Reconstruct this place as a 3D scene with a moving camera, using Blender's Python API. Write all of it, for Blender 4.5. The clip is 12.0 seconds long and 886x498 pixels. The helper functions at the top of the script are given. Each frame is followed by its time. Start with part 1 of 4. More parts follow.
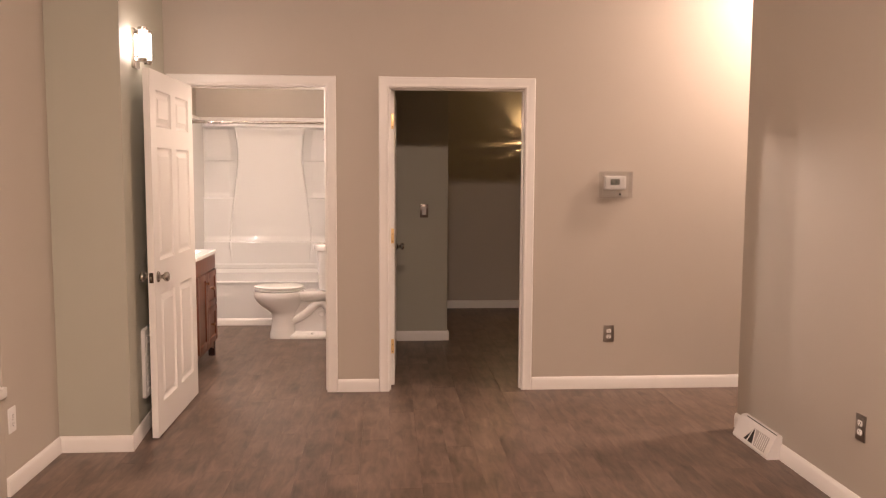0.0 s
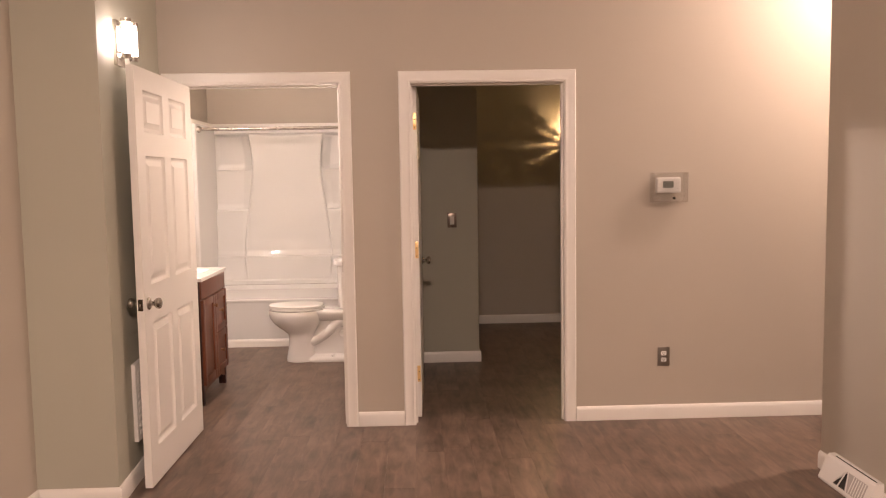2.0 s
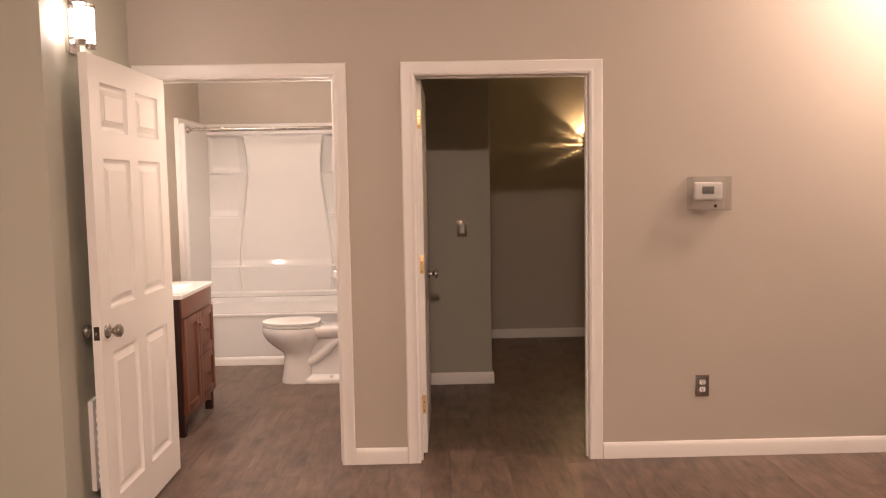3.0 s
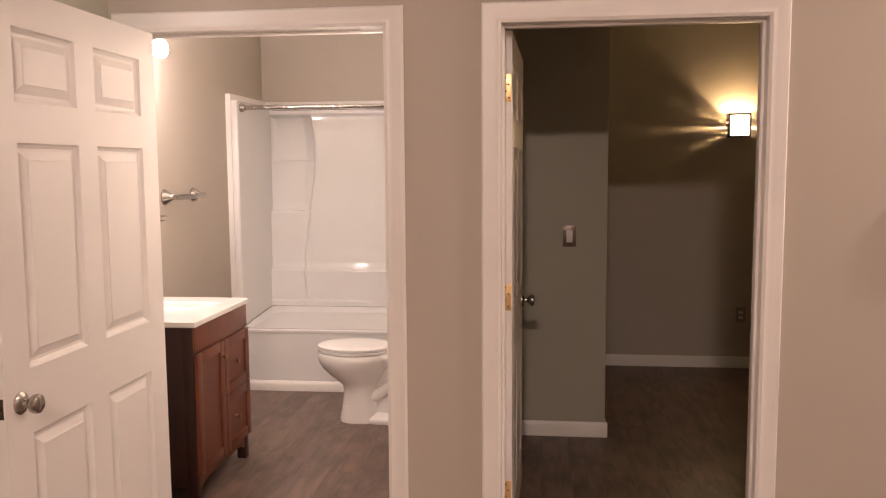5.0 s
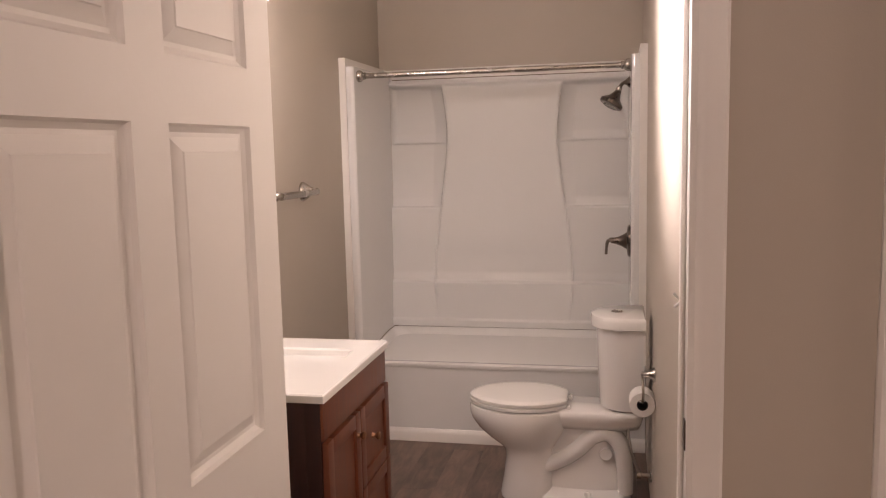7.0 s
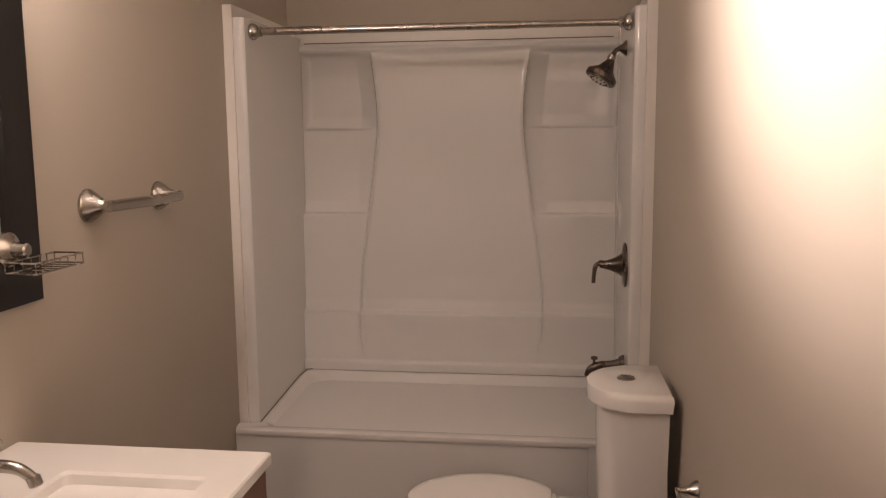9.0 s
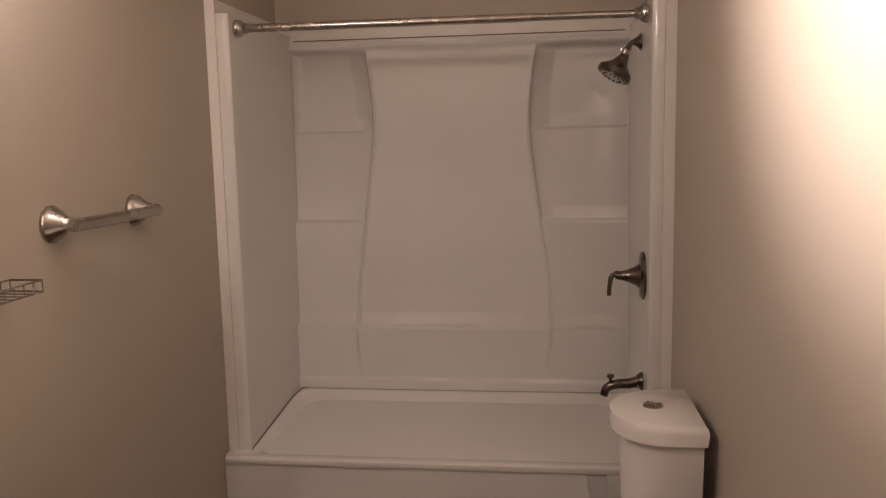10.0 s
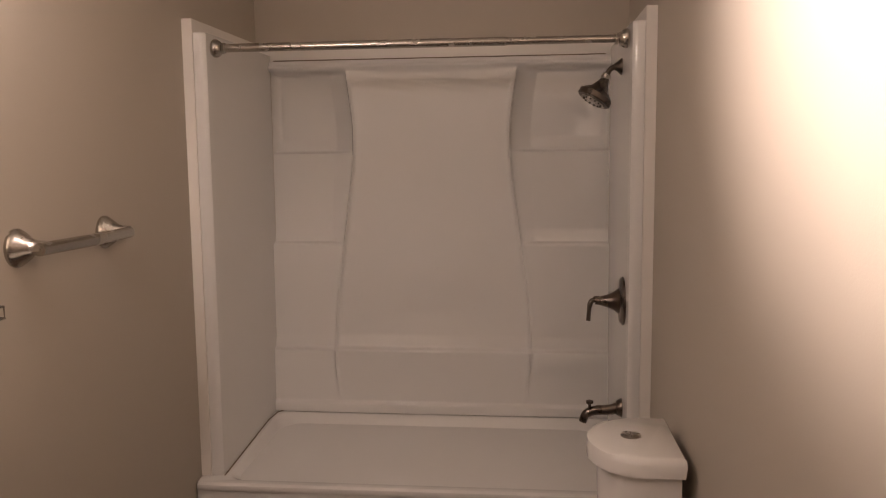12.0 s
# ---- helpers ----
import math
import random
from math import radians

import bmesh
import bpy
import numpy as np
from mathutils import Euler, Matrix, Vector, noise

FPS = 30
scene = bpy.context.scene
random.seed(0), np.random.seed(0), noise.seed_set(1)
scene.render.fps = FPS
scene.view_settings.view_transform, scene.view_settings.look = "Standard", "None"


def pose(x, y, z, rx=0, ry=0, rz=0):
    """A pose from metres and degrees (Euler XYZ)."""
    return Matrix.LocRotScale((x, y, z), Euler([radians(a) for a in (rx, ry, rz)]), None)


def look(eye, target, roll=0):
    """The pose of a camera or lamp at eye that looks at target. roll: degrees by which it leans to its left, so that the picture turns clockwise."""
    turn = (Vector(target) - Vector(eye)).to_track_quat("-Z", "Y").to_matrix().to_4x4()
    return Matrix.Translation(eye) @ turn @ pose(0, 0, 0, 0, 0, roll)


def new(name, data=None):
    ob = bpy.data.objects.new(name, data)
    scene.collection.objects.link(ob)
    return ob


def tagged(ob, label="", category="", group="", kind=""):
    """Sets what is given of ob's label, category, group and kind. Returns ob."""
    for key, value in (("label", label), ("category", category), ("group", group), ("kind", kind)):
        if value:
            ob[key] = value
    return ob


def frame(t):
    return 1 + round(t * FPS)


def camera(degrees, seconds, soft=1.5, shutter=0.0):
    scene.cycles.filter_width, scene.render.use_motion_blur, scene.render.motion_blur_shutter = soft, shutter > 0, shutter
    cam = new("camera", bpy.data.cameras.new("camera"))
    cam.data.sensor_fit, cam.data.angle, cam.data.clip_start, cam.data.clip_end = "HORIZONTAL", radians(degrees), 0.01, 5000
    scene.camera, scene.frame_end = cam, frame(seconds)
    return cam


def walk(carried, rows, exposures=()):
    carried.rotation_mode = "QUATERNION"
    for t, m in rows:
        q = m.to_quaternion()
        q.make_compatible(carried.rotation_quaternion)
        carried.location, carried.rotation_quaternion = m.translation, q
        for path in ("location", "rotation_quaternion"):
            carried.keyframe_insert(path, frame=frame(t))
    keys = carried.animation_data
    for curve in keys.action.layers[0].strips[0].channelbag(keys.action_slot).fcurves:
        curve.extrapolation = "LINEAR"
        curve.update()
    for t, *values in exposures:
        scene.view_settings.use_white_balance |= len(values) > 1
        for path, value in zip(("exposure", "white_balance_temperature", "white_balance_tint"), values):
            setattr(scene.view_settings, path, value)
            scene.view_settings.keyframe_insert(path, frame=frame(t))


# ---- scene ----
cam = camera(57.0, 12.0, 1.2)
PATH = [
    (0, (1.069, 0.56, 1.47), (1.207, 2.547, 1.284), 0.3),
    (0.5, (0.998, 0.662, 1.453), (1.137, 2.649, 1.276), 0.4),
    (1, (0.925, 0.744, 1.455), (1.059, 2.731, 1.278), 0.1),
    (1.5, (0.984, 0.923, 1.467), (1.1, 2.911, 1.289), -0.8),
    (2, (1.102, 1.174, 1.467), (1.169, 3.166, 1.296), -0.9),
    (2.5, (1.085, 1.444, 1.488), (1.128, 3.436, 1.318), -1.1),
    (3, (1.137, 1.752, 1.485), (1.177, 3.744, 1.319), -1.0),
    (3.2, (1.183, 1.884, 1.48), (1.215, 3.878, 1.32), -0.8),
    (4.8, (1.248, 2.936, 1.541), (1.078, 4.919, 1.348), -0.3),
    (5, (1.211, 3.069, 1.527), (0.984, 5.046, 1.327), -0.4),
    (5.5, (1.052, 3.374, 1.544), (0.787, 5.344, 1.325), -0.4),
    (6, (0.917, 3.717, 1.525), (0.545, 5.67, 1.304), -0.6),
    (6.5, (0.743, 4.029, 1.53), (0.31, 5.969, 1.31), -0.6),
    (6.7, (0.648, 4.14, 1.548), (0.22, 6.079, 1.311), -1.0),
    (8.3, (0.345, 5.144, 1.538), (0.042, 7.104, 1.28), -0.5),
    (8.5, (0.325, 5.237, 1.537), (0.06, 7.201, 1.273), -0.4),
    (9, (0.314, 5.503, 1.53), (0.056, 7.468, 1.265), -0.5),
    (9.5, (0.276, 5.674, 1.531), (0.031, 7.641, 1.269), -0.7),
    (10, (0.257, 5.731, 1.549), (0.01, 7.697, 1.279), -1.2),
    (10.5, (0.259, 5.764, 1.558), (0.032, 7.733, 1.29), -1.1),
    (11, (0.259, 5.771, 1.558), (0.043, 7.743, 1.307), -1.3),
    (11.5, (0.271, 5.77, 1.565), (0.057, 7.744, 1.325), -1.1),
    (12, (0.274, 5.766, 1.57), (0.065, 7.742, 1.339), -0.6),
]

EXPOSURES = [(0.0, 0.28, 6500, 10), (3.2, 0.26, 6450, 10), (4.8, 0.15, 6250, 10), (5.5, -0.04, 6150, 10), (6.7, -0.45, 6050, 10), (8.3, -0.83, 6560, 10), (9.0, -1.10, 6620, 10),
             (10.0, -1.23, 6620, 10), (12.0, -1.23, 6620, 10)]
walk(cam, [(t, look(eye, target, roll)) for t, eye, target, roll in PATH], EXPOSURES)

# ---- world ----
world = bpy.data.worlds.new("night")
scene.world = world
world.use_nodes = True
world.node_tree.nodes["Background"].inputs[0].default_value = (0.02, 0.02, 0.025, 1)
world.node_tree.nodes["Background"].inputs[1].default_value = 0.1

WARM = (1.0, 0.715, 0.59)
SOFT = (1.0, 0.79, 0.72)
AMBER = (1.0, 0.63, 0.30)
POWER_VANITY, POWER_ROOM, POWER_SIDE, POWER_SCONCE, POWER_BED = 240.0, 540.0, 640.0, 45.0, 14000.0


# ---- materials ----
def nodes_of(name):
    m = bpy.data.materials.new(name)
    m.use_nodes = True
    nt = m.node_tree
    return m, nt, nt.nodes["Principled BSDF"]


def surface(name, color, rough=0.6, metal=0.0, vary=0.06, scale=3.0, grain=120.0, bump=0.05, spec=0.5, coat=0.0, rough_vary=0.08):
    """A plain material with broad stains, fine grain and relief."""
    m, nt, b = nodes_of(name)
    pos = nt.nodes.new("ShaderNodeNewGeometry").outputs["Position"]
    big = nt.nodes.new("ShaderNodeTexNoise")
    big.inputs["Scale"].default_value = scale
    big.inputs["Detail"].default_value = 6
    fine = nt.nodes.new("ShaderNodeTexNoise")
    fine.inputs["Scale"].default_value = grain
    fine.inputs["Detail"].default_value = 3
    nt.links.new(pos, big.inputs["Vector"])
    nt.links.new(pos, fine.inputs["Vector"])
    mix = nt.nodes.new("ShaderNodeMix")
    mix.data_type = "RGBA"
    mix.inputs[6].default_value = (*[c * (1 - vary) for c in color], 1)
    mix.inputs[7].default_value = (*[min(1, c * (1 + vary)) for c in color], 1)
    nt.links.new(big.outputs[0], mix.inputs[0])
    nt.links.new(mix.outputs[2], b.inputs["Base Color"])
    rr = nt.nodes.new("ShaderNodeMapRange")
    rr.inputs[3].default_value, rr.inputs[4].default_value = max(0.02, rough - rough_vary), min(1, rough + rough_vary)
    nt.links.new(big.outputs[0], rr.inputs[0])
    nt.links.new(rr.outputs[0], b.inputs["Roughness"])
    bp = nt.nodes.new("ShaderNodeBump")
    bp.inputs["Strength"].default_value = bump
    bp.inputs["Distance"].default_value = 0.004
    nt.links.new(fine.outputs[0], bp.inputs["Height"])
    nt.links.new(bp.outputs[0], b.inputs["Normal"])
    b.inputs["Metallic"].default_value = metal
    b.inputs["Specular IOR Level"].default_value = spec
    b.inputs["Coat Weight"].default_value = coat
    b.inputs["Coat Roughness"].default_value = 0.06
    return m


def wood(name, dark, light, rough=0.4, axis=1, stretch=14.0, random_tone=0.0, bump=0.08, scale=2.2):
    """Wood grain along one axis; random_tone shifts the tone from piece to piece."""
    m, nt, b = nodes_of(name)
    geo = nt.nodes.new("ShaderNodeNewGeometry")
    info = nt.nodes.new("ShaderNodeObjectInfo")
    add = nt.nodes.new("ShaderNodeMath")
    add.operation = "ADD"
    nt.links.new(geo.outputs["Random Per Island"], add.inputs[0])
    nt.links.new(info.outputs["Random"], add.inputs[1])
    frac = nt.nodes.new("ShaderNodeMath")
    frac.operation = "FRACT"
    nt.links.new(add.outputs[0], frac.inputs[0])
    off = nt.nodes.new("ShaderNodeVectorMath")
    off.operation = "SCALE"
    off.inputs[0].default_value = (13.0, 29.0, 7.0)
    nt.links.new(frac.outputs[0], off.inputs["Scale"])
    vadd = nt.nodes.new("ShaderNodeVectorMath")
    vadd.operation = "ADD"
    nt.links.new(geo.outputs["Position"], vadd.inputs[0])
    nt.links.new(off.outputs[0], vadd.inputs[1])
    mp = nt.nodes.new("ShaderNodeMapping")
    sc = [stretch, stretch, stretch]
    sc[axis] = 1.0
    mp.inputs["Scale"].default_value = sc
    nt.links.new(vadd.outputs[0], mp.inputs["Vector"])
    n1 = nt.nodes.new("ShaderNodeTexNoise")
    n1.inputs["Scale"].default_value = scale
    n1.inputs["Detail"].default_value = 8
    n1.inputs["Roughness"].default_value = 0.62
    n1.inputs["Distortion"].default_value = 0.6
    nt.links.new(mp.outputs[0], n1.inputs["Vector"])
    n2 = nt.nodes.new("ShaderNodeTexNoise")
    n2.inputs["Scale"].default_value = 4.0
    n2.inputs["Detail"].default_value = 4
    nt.links.new(vadd.outputs[0], n2.inputs["Vector"])
    ramp = nt.nodes.new("ShaderNodeValToRGB")
    ramp.color_ramp.elements[0].position, ramp.color_ramp.elements[1].position = 0.3, 0.72
    ramp.color_ramp.elements[0].color = (*dark, 1)
    ramp.color_ramp.elements[1].color = (*light, 1)
    sumn = nt.nodes.new("ShaderNodeMath")
    sumn.operation = "MULTIPLY_ADD"
    sumn.inputs[1].default_value = 0.4
    nt.links.new(n2.outputs[0], sumn.inputs[0])
    half = nt.nodes.new("ShaderNodeMath")
    half.operation = "MULTIPLY_ADD"
    half.inputs[1].default_value = 0.75
    half.inputs[2].default_value = -0.08
    nt.links.new(n1.outputs[0], half.inputs[0])
    nt.links.new(half.outputs[0], sumn.inputs[2])
    tone = nt.nodes.new("ShaderNodeMath")
    tone.operation = "MULTIPLY_ADD"
    tone.inputs[1].default_value = random_tone
    nt.links.new(frac.outputs[0], tone.inputs[0])
    nt.links.new(sumn.outputs[0], tone.inputs[2])
    nt.links.new(tone.outputs[0], ramp.inputs[0])
    nt.links.new(ramp.outputs[0], b.inputs["Base Color"])
    rr = nt.nodes.new("ShaderNodeMapRange")
    rr.inputs[3].default_value, rr.inputs[4].default_value = rough - 0.07, rough + 0.12
    nt.links.new(n1.outputs[0], rr.inputs[0])
    nt.links.new(rr.outputs[0], b.inputs["Roughness"])
    bp = nt.nodes.new("ShaderNodeBump")
    bp.inputs["Strength"].default_value = bump
    bp.inputs["Distance"].default_value = 0.003
    nt.links.new(n1.outputs[0], bp.inputs["Height"])
    nt.links.new(bp.outputs[0], b.inputs["Normal"])
    return m


def glow(name, color, strength):
    m, nt, b = nodes_of(name)
    b.inputs["Base Color"].default_value = (0.9, 0.9, 0.88, 1)
    b.inputs["Emission Color"].default_value = (*color, 1)
    b.inputs["Emission Strength"].default_value = strength
    return m


def thin_clear(name, haze, tint=1.0):
    """Thin clear sheet: mostly straight through, with a glossy skin."""
    m = bpy.data.materials.new(name)
    m.use_nodes = True
    nt = m.node_tree
    nt.nodes.remove(nt.nodes["Principled BSDF"])
    tr, gl, mx = nt.nodes.new("ShaderNodeBsdfTransparent"), nt.nodes.new("ShaderNodeBsdfGlossy"), nt.nodes.new("ShaderNodeMixShader")
    tr.inputs["Color"].default_value = (tint, tint, tint, 1)
    gl.inputs["Roughness"].default_value = 0.08
    mx.inputs[0].default_value = haze
    nt.links.new(tr.outputs[0], mx.inputs[1])
    nt.links.new(gl.outputs[0], mx.inputs[2])
    nt.links.new(mx.outputs[0], nt.nodes["Material Output"].inputs["Surface"])
    return m


PAINT = surface("greige_wall_paint", (0.47, 0.425, 0.36), 0.55, vary=0.035, scale=1.3, grain=260, bump=0.06, spec=0.35)
# PAINT shifted greener, for the wall projection and the bedroom corner
SAGE = surface("wall_paint_greener", (0.43, 0.425, 0.35), 0.55, vary=0.035, scale=1.3, grain=260, bump=0.06, spec=0.35)
CEIL = surface("ceiling_paint", (0.74, 0.72, 0.68), 0.8, vary=0.02, grain=200, bump=0.1)
TRIM = surface("white_trim_paint", (0.78, 0.76, 0.72), 0.38, vary=0.03, scale=5, grain=90, bump=0.03)
DOORPAINT = surface("white_door_paint", (0.77, 0.755, 0.72), 0.4, vary=0.025, scale=4, grain=60, bump=0.04)
ACRYLIC = surface("white_acrylic", (0.71, 0.71, 0.695), 0.05, vary=0.02, scale=2, grain=14, bump=0.010, coat=0.3, rough_vary=0.02)
CERAMIC = surface("white_ceramic", (0.80, 0.79, 0.765), 0.06, vary=0.015, scale=4, grain=20, bump=0.005, coat=0.5, rough_vary=0.03)
SEATPLASTIC = surface("white_seat_plastic", (0.80, 0.79, 0.76), 0.22, vary=0.015, scale=4, grain=60, bump=0.01)
MARBLE = surface("cultured_marble", (0.83, 0.82, 0.79), 0.16, vary=0.03, scale=6, grain=40, bump=0.005, coat=0.3, rough_vary=0.03)
NICKEL = surface("brushed_nickel", (0.45, 0.42, 0.38), 0.26, metal=1.0, vary=0.06, scale=20, grain=300, bump=0.004)
BRONZE = surface("dark_nickel", (0.15, 0.125, 0.105), 0.28, metal=1.0, vary=0.08, scale=20, grain=200, bump=0.005)
COPPER = surface("antique_copper", (0.34, 0.19, 0.11), 0.36, metal=1.0, vary=0.15, scale=30, grain=200, bump=0.005)
BRASS = surface("brass", (0.78, 0.56, 0.27), 0.35, metal=1.0, vary=0.08, scale=30, grain=200, bump=0.005)
STEELPLATE = surface("steel_plate", (0.33, 0.30, 0.27), 0.38, metal=1.0, vary=0.06, scale=30, grain=300, bump=0.02)
PLASTIC = surface("white_plastic", (0.76, 0.75, 0.72), 0.35, vary=0.02, scale=10, grain=80, bump=0.01)
BLACK = surface("black_frame_paint", (0.008, 0.007, 0.0065), 0.42, vary=0.2, scale=8, grain=90, bump=0.03)
CAULK = surface("dirty_caulk", (0.16, 0.12, 0.085), 0.8, vary=0.5, scale=14)
MESH = surface("grey_register_mesh", (0.42, 0.40, 0.38), 0.5, vary=0.1, scale=20)
DARK = surface("dark_gap", (0.02, 0.018, 0.016), 0.8)
SCREEN = surface("grey_display", (0.12, 0.13, 0.11), 0.25, vary=0.05, grain=50, bump=0.0)
PAPER = surface("toilet_paper", (0.83, 0.82, 0.80), 0.9, vary=0.03, scale=20, grain=160, bump=0.15)
ENAMEL = surface("white_enamel_metal", (0.74, 0.72, 0.69), 0.35, vary=0.03, scale=9, grain=80, bump=0.01)
CHERRY = wood("cherry_stained_wood", (0.105, 0.030, 0.013), (0.20, 0.060, 0.026), 0.34, axis=2, stretch=16, bump=0.04)
# the grain of CHERRY in a much darker tone, for sides and legs
ESPRESSO = wood("dark_wood_side", (0.022, 0.006, 0.004), (0.052, 0.015, 0.009), 0.4, axis=2, stretch=16, bump=0.04)
OAK = wood("orange_varnished_wood", (0.26, 0.10, 0.03), (0.48, 0.21, 0.07), 0.35, axis=2, stretch=12)
PLANK = wood("grey_brown_laminate", (0.046, 0.028, 0.020), (0.235, 0.163, 0.125), 0.39, axis=1, stretch=5, random_tone=0.035, bump=0.05, scale=4.5)
MIRROR = nodes_of("mirror_glass")[0]
_b = MIRROR.node_tree.nodes["Principled BSDF"]
_b.inputs["Metallic"].default_value, _b.inputs["Roughness"].default_value = 1.0, 0.01
_b.inputs["Base Color"].default_value = (0.88, 0.9, 0.89, 1)
ACRYLIC_CLEAR = thin_clear("clear_plastic", 0.11, 0.96)
DOME = glow("ceiling_dome_glow", WARM, POWER_ROOM)
DOME_SIDE = glow("side_dome_glow", WARM, POWER_SIDE)
TUBEGLOW = glow("sconce_tube_glow", SOFT, POWER_SCONCE)
BULBGLASS = glow("bulb_glass_glow", SOFT, 172.0)
PANEGLOW = glow("lantern_pane_glow", AMBER, 100.0)
BEDGLOW = glow("bedroom_bulb_glow", AMBER, POWER_BED)


# ---- building helpers ----
def thing(name, at, label, category, group="", kind=""):
    ob = new(name)
    ob.location = at
    ob.empty_display_size = 0.05
    return tagged(ob, label, category, group, kind)


def finish(bm, smooth=0.6):
    bmesh.ops.recalc_face_normals(bm, faces=bm.faces)
    for f in bm.faces:
        f.smooth = smooth > 0
    for e in bm.edges:
        if len(e.link_faces) == 2 and e.calc_face_angle(0) > smooth:
            e.smooth = False


def part(name, bm, material, parent=None, label="", smooth=0.6):
    """Links a bmesh, in world coordinates, as one mesh object under a thing or a part."""
    finish(bm, smooth)
    me = bpy.data.meshes.new(name)
    bm.to_mesh(me)
    bm.free()
    me.materials.append(material)
    ob = new(name, me)
    if parent is not None:
        ob.parent = parent
        if parent.type == "EMPTY":
            ob.matrix_parent_inverse = Matrix.Translation(-Vector(parent.location))
    if label:
        ob["label"] = label
    return ob


def single(name, bm, material, label, category, group="", kind="", smooth=0.6):
    return tagged(part(name, bm, material, None, "", smooth), label, category, group, kind)


def box(x0, x1, y0, y1, z0, z1, bevel=0.0, bm=None, seg=2):
    own = bmesh.new()
    r = bmesh.ops.create_cube(own, size=1.0)
    for v in r["verts"]:
        v.co = Vector(((x0 + x1) / 2 + v.co.x * (x1 - x0), (y0 + y1) / 2 + v.co.y * (y1 - y0), (z0 + z1) / 2 + v.co.z * (z1 - z0)))
    if bevel:
        bmesh.ops.bevel(own, geom=own.edges[:], offset=bevel, segments=seg, affect="EDGES", profile=0.6)
    return merge(own, bm)


def merge(own, bm):
    if bm is None:
        return own
    me = bpy.data.meshes.new("tmp")
    own.to_mesh(me)
    own.free()
    bm.from_mesh(me)
    bpy.data.meshes.remove(me)
    return bm


def rings(loops, bm=None, cap=True, closed=True):
    """Skins a row of loops of points, all of the same count."""
    own = bmesh.new()
    made = [[own.verts.new(p) for p in loop] for loop in loops]
    n = len(loops[0])
    for a, b in zip(made, made[1:]):
        for i in range(n if closed else n - 1):
            j = (i + 1) % n
            own.faces.new((a[i], a[j], b[j], b[i]))
    if cap and closed:
        own.faces.new(made[0])
        own.faces.new(made[-1])
    return merge(own, bm)


def circle(center, axis, r, n=20, ry=None):
    z = Vector(axis).normalized()
    x = z.orthogonal().normalized()
    y = z.cross(x)
    ry = r if ry is None else ry
    return [Vector(center) + x * (r * math.cos(2 * math.pi * i / n)) + y * (ry * math.sin(2 * math.pi * i / n)) for i in range(n)]


def turned(base, axis, profile, n=24, bm=None):
    """A turned solid: profile rows of (distance along the axis, radius)."""
    a = Vector(axis).normalized()
    return rings([circle(Vector(base) + a * d, a, max(r, 0.0004), n) for d, r in profile], bm)


def tube(points, r, n=12, bm=None, close=False):
    """A round bar along points, with one radius or one per point."""
    pts = [Vector(p) for p in points]
    rr = r if isinstance(r, (list, tuple)) else [r] * len(pts)
    loops = []
    ref = None
    for i, p in enumerate(pts):
        a = pts[max(i - 1, 0)]
        b = pts[min(i + 1, len(pts) - 1)]
        d = (b - a).normalized()
        if ref is None:
            ref = d.orthogonal().normalized()
        ref = (ref - d * ref.dot(d)).normalized()
        side = d.cross(ref)
        loops.append([p + ref * (rr[i] * math.cos(2 * math.pi * k / n)) + side * (rr[i] * math.sin(2 * math.pi * k / n)) for k in range(n)])
    return rings(loops, bm)


def smooth_path(points, per=6):
    """A smooth line through points."""
    p = [Vector(q) for q in points]
    p = [p[0] * 2 - p[1]] + p + [p[-1] * 2 - p[-2]]
    out = []
    for i in range(1, len(p) - 2):
        for k in range(per):
            t = k / per
            out.append(0.5 * ((2 * p[i]) + (p[i + 1] - p[i - 1]) * t + (2 * p[i - 1] - 5 * p[i] + 4 * p[i + 1] - p[i + 2]) * t * t + (3 * p[i] - p[i - 1] - 3 * p[i + 1] + p[i + 2]) * t ** 3))
    out.append(p[-2])
    return out


def superloop(cx, cy, z, ax, ay, power=2.0, n=40, tip=0.0):
    """A rounded outline in a level plane; tip draws the end towards lower x out to an egg."""
    out = []
    for i in range(n):
        t = 2 * math.pi * i / n
        c, s = math.cos(t), math.sin(t)
        x = ax * math.copysign(abs(c) ** (2 / power), c)
        y = ay * math.copysign(abs(s) ** (2 / power), s)
        if tip and c < 0:
            y *= 1 - tip * c * c
        out.append(Vector((cx + x, cy + y, z)))
    return out


def prism(outline, z0, z1, bm=None):
    return rings([[Vector((x, y, z0)) for x, y in outline], [Vector((x, y, z1)) for x, y in outline]], bm)


# ---- plan, in metres ----
WALL_Y, WALL_T = 5.97, 0.115
D1 = (-0.264, 0.672)
D2 = (1.088, 1.982)
DOOR_H = 2.022
CEIL_Z = 2.95
BATH_L, BATH_R, BATH_BACK = -0.896, 0.682, 9.25
RIGHT_X, RIGHT_END = 3.107, 5.085
LEFT_X = -0.640
COL_Y = 4.848
BED_X, BED_Y, FAR_Y = 1.600, 7.633, 9.340
BASE_H = 0.086

# ---- structure ----
def structure(name, bm, material, label, category, smooth=0.5):
    return single(name, bm, material, label, category, kind="structure", smooth=smooth)


slab = structure("floor", box(-1.6, 5.3, -2.2, 9.5, -0.12, -0.009), DARK, "grey-brown wood-look laminate plank floor", "floor")
structure("ceiling", box(-1.6, 5.3, -2.2, 9.5, CEIL_Z, CEIL_Z + 0.12), CEIL, "plain off-white painted ceiling", "ceiling")

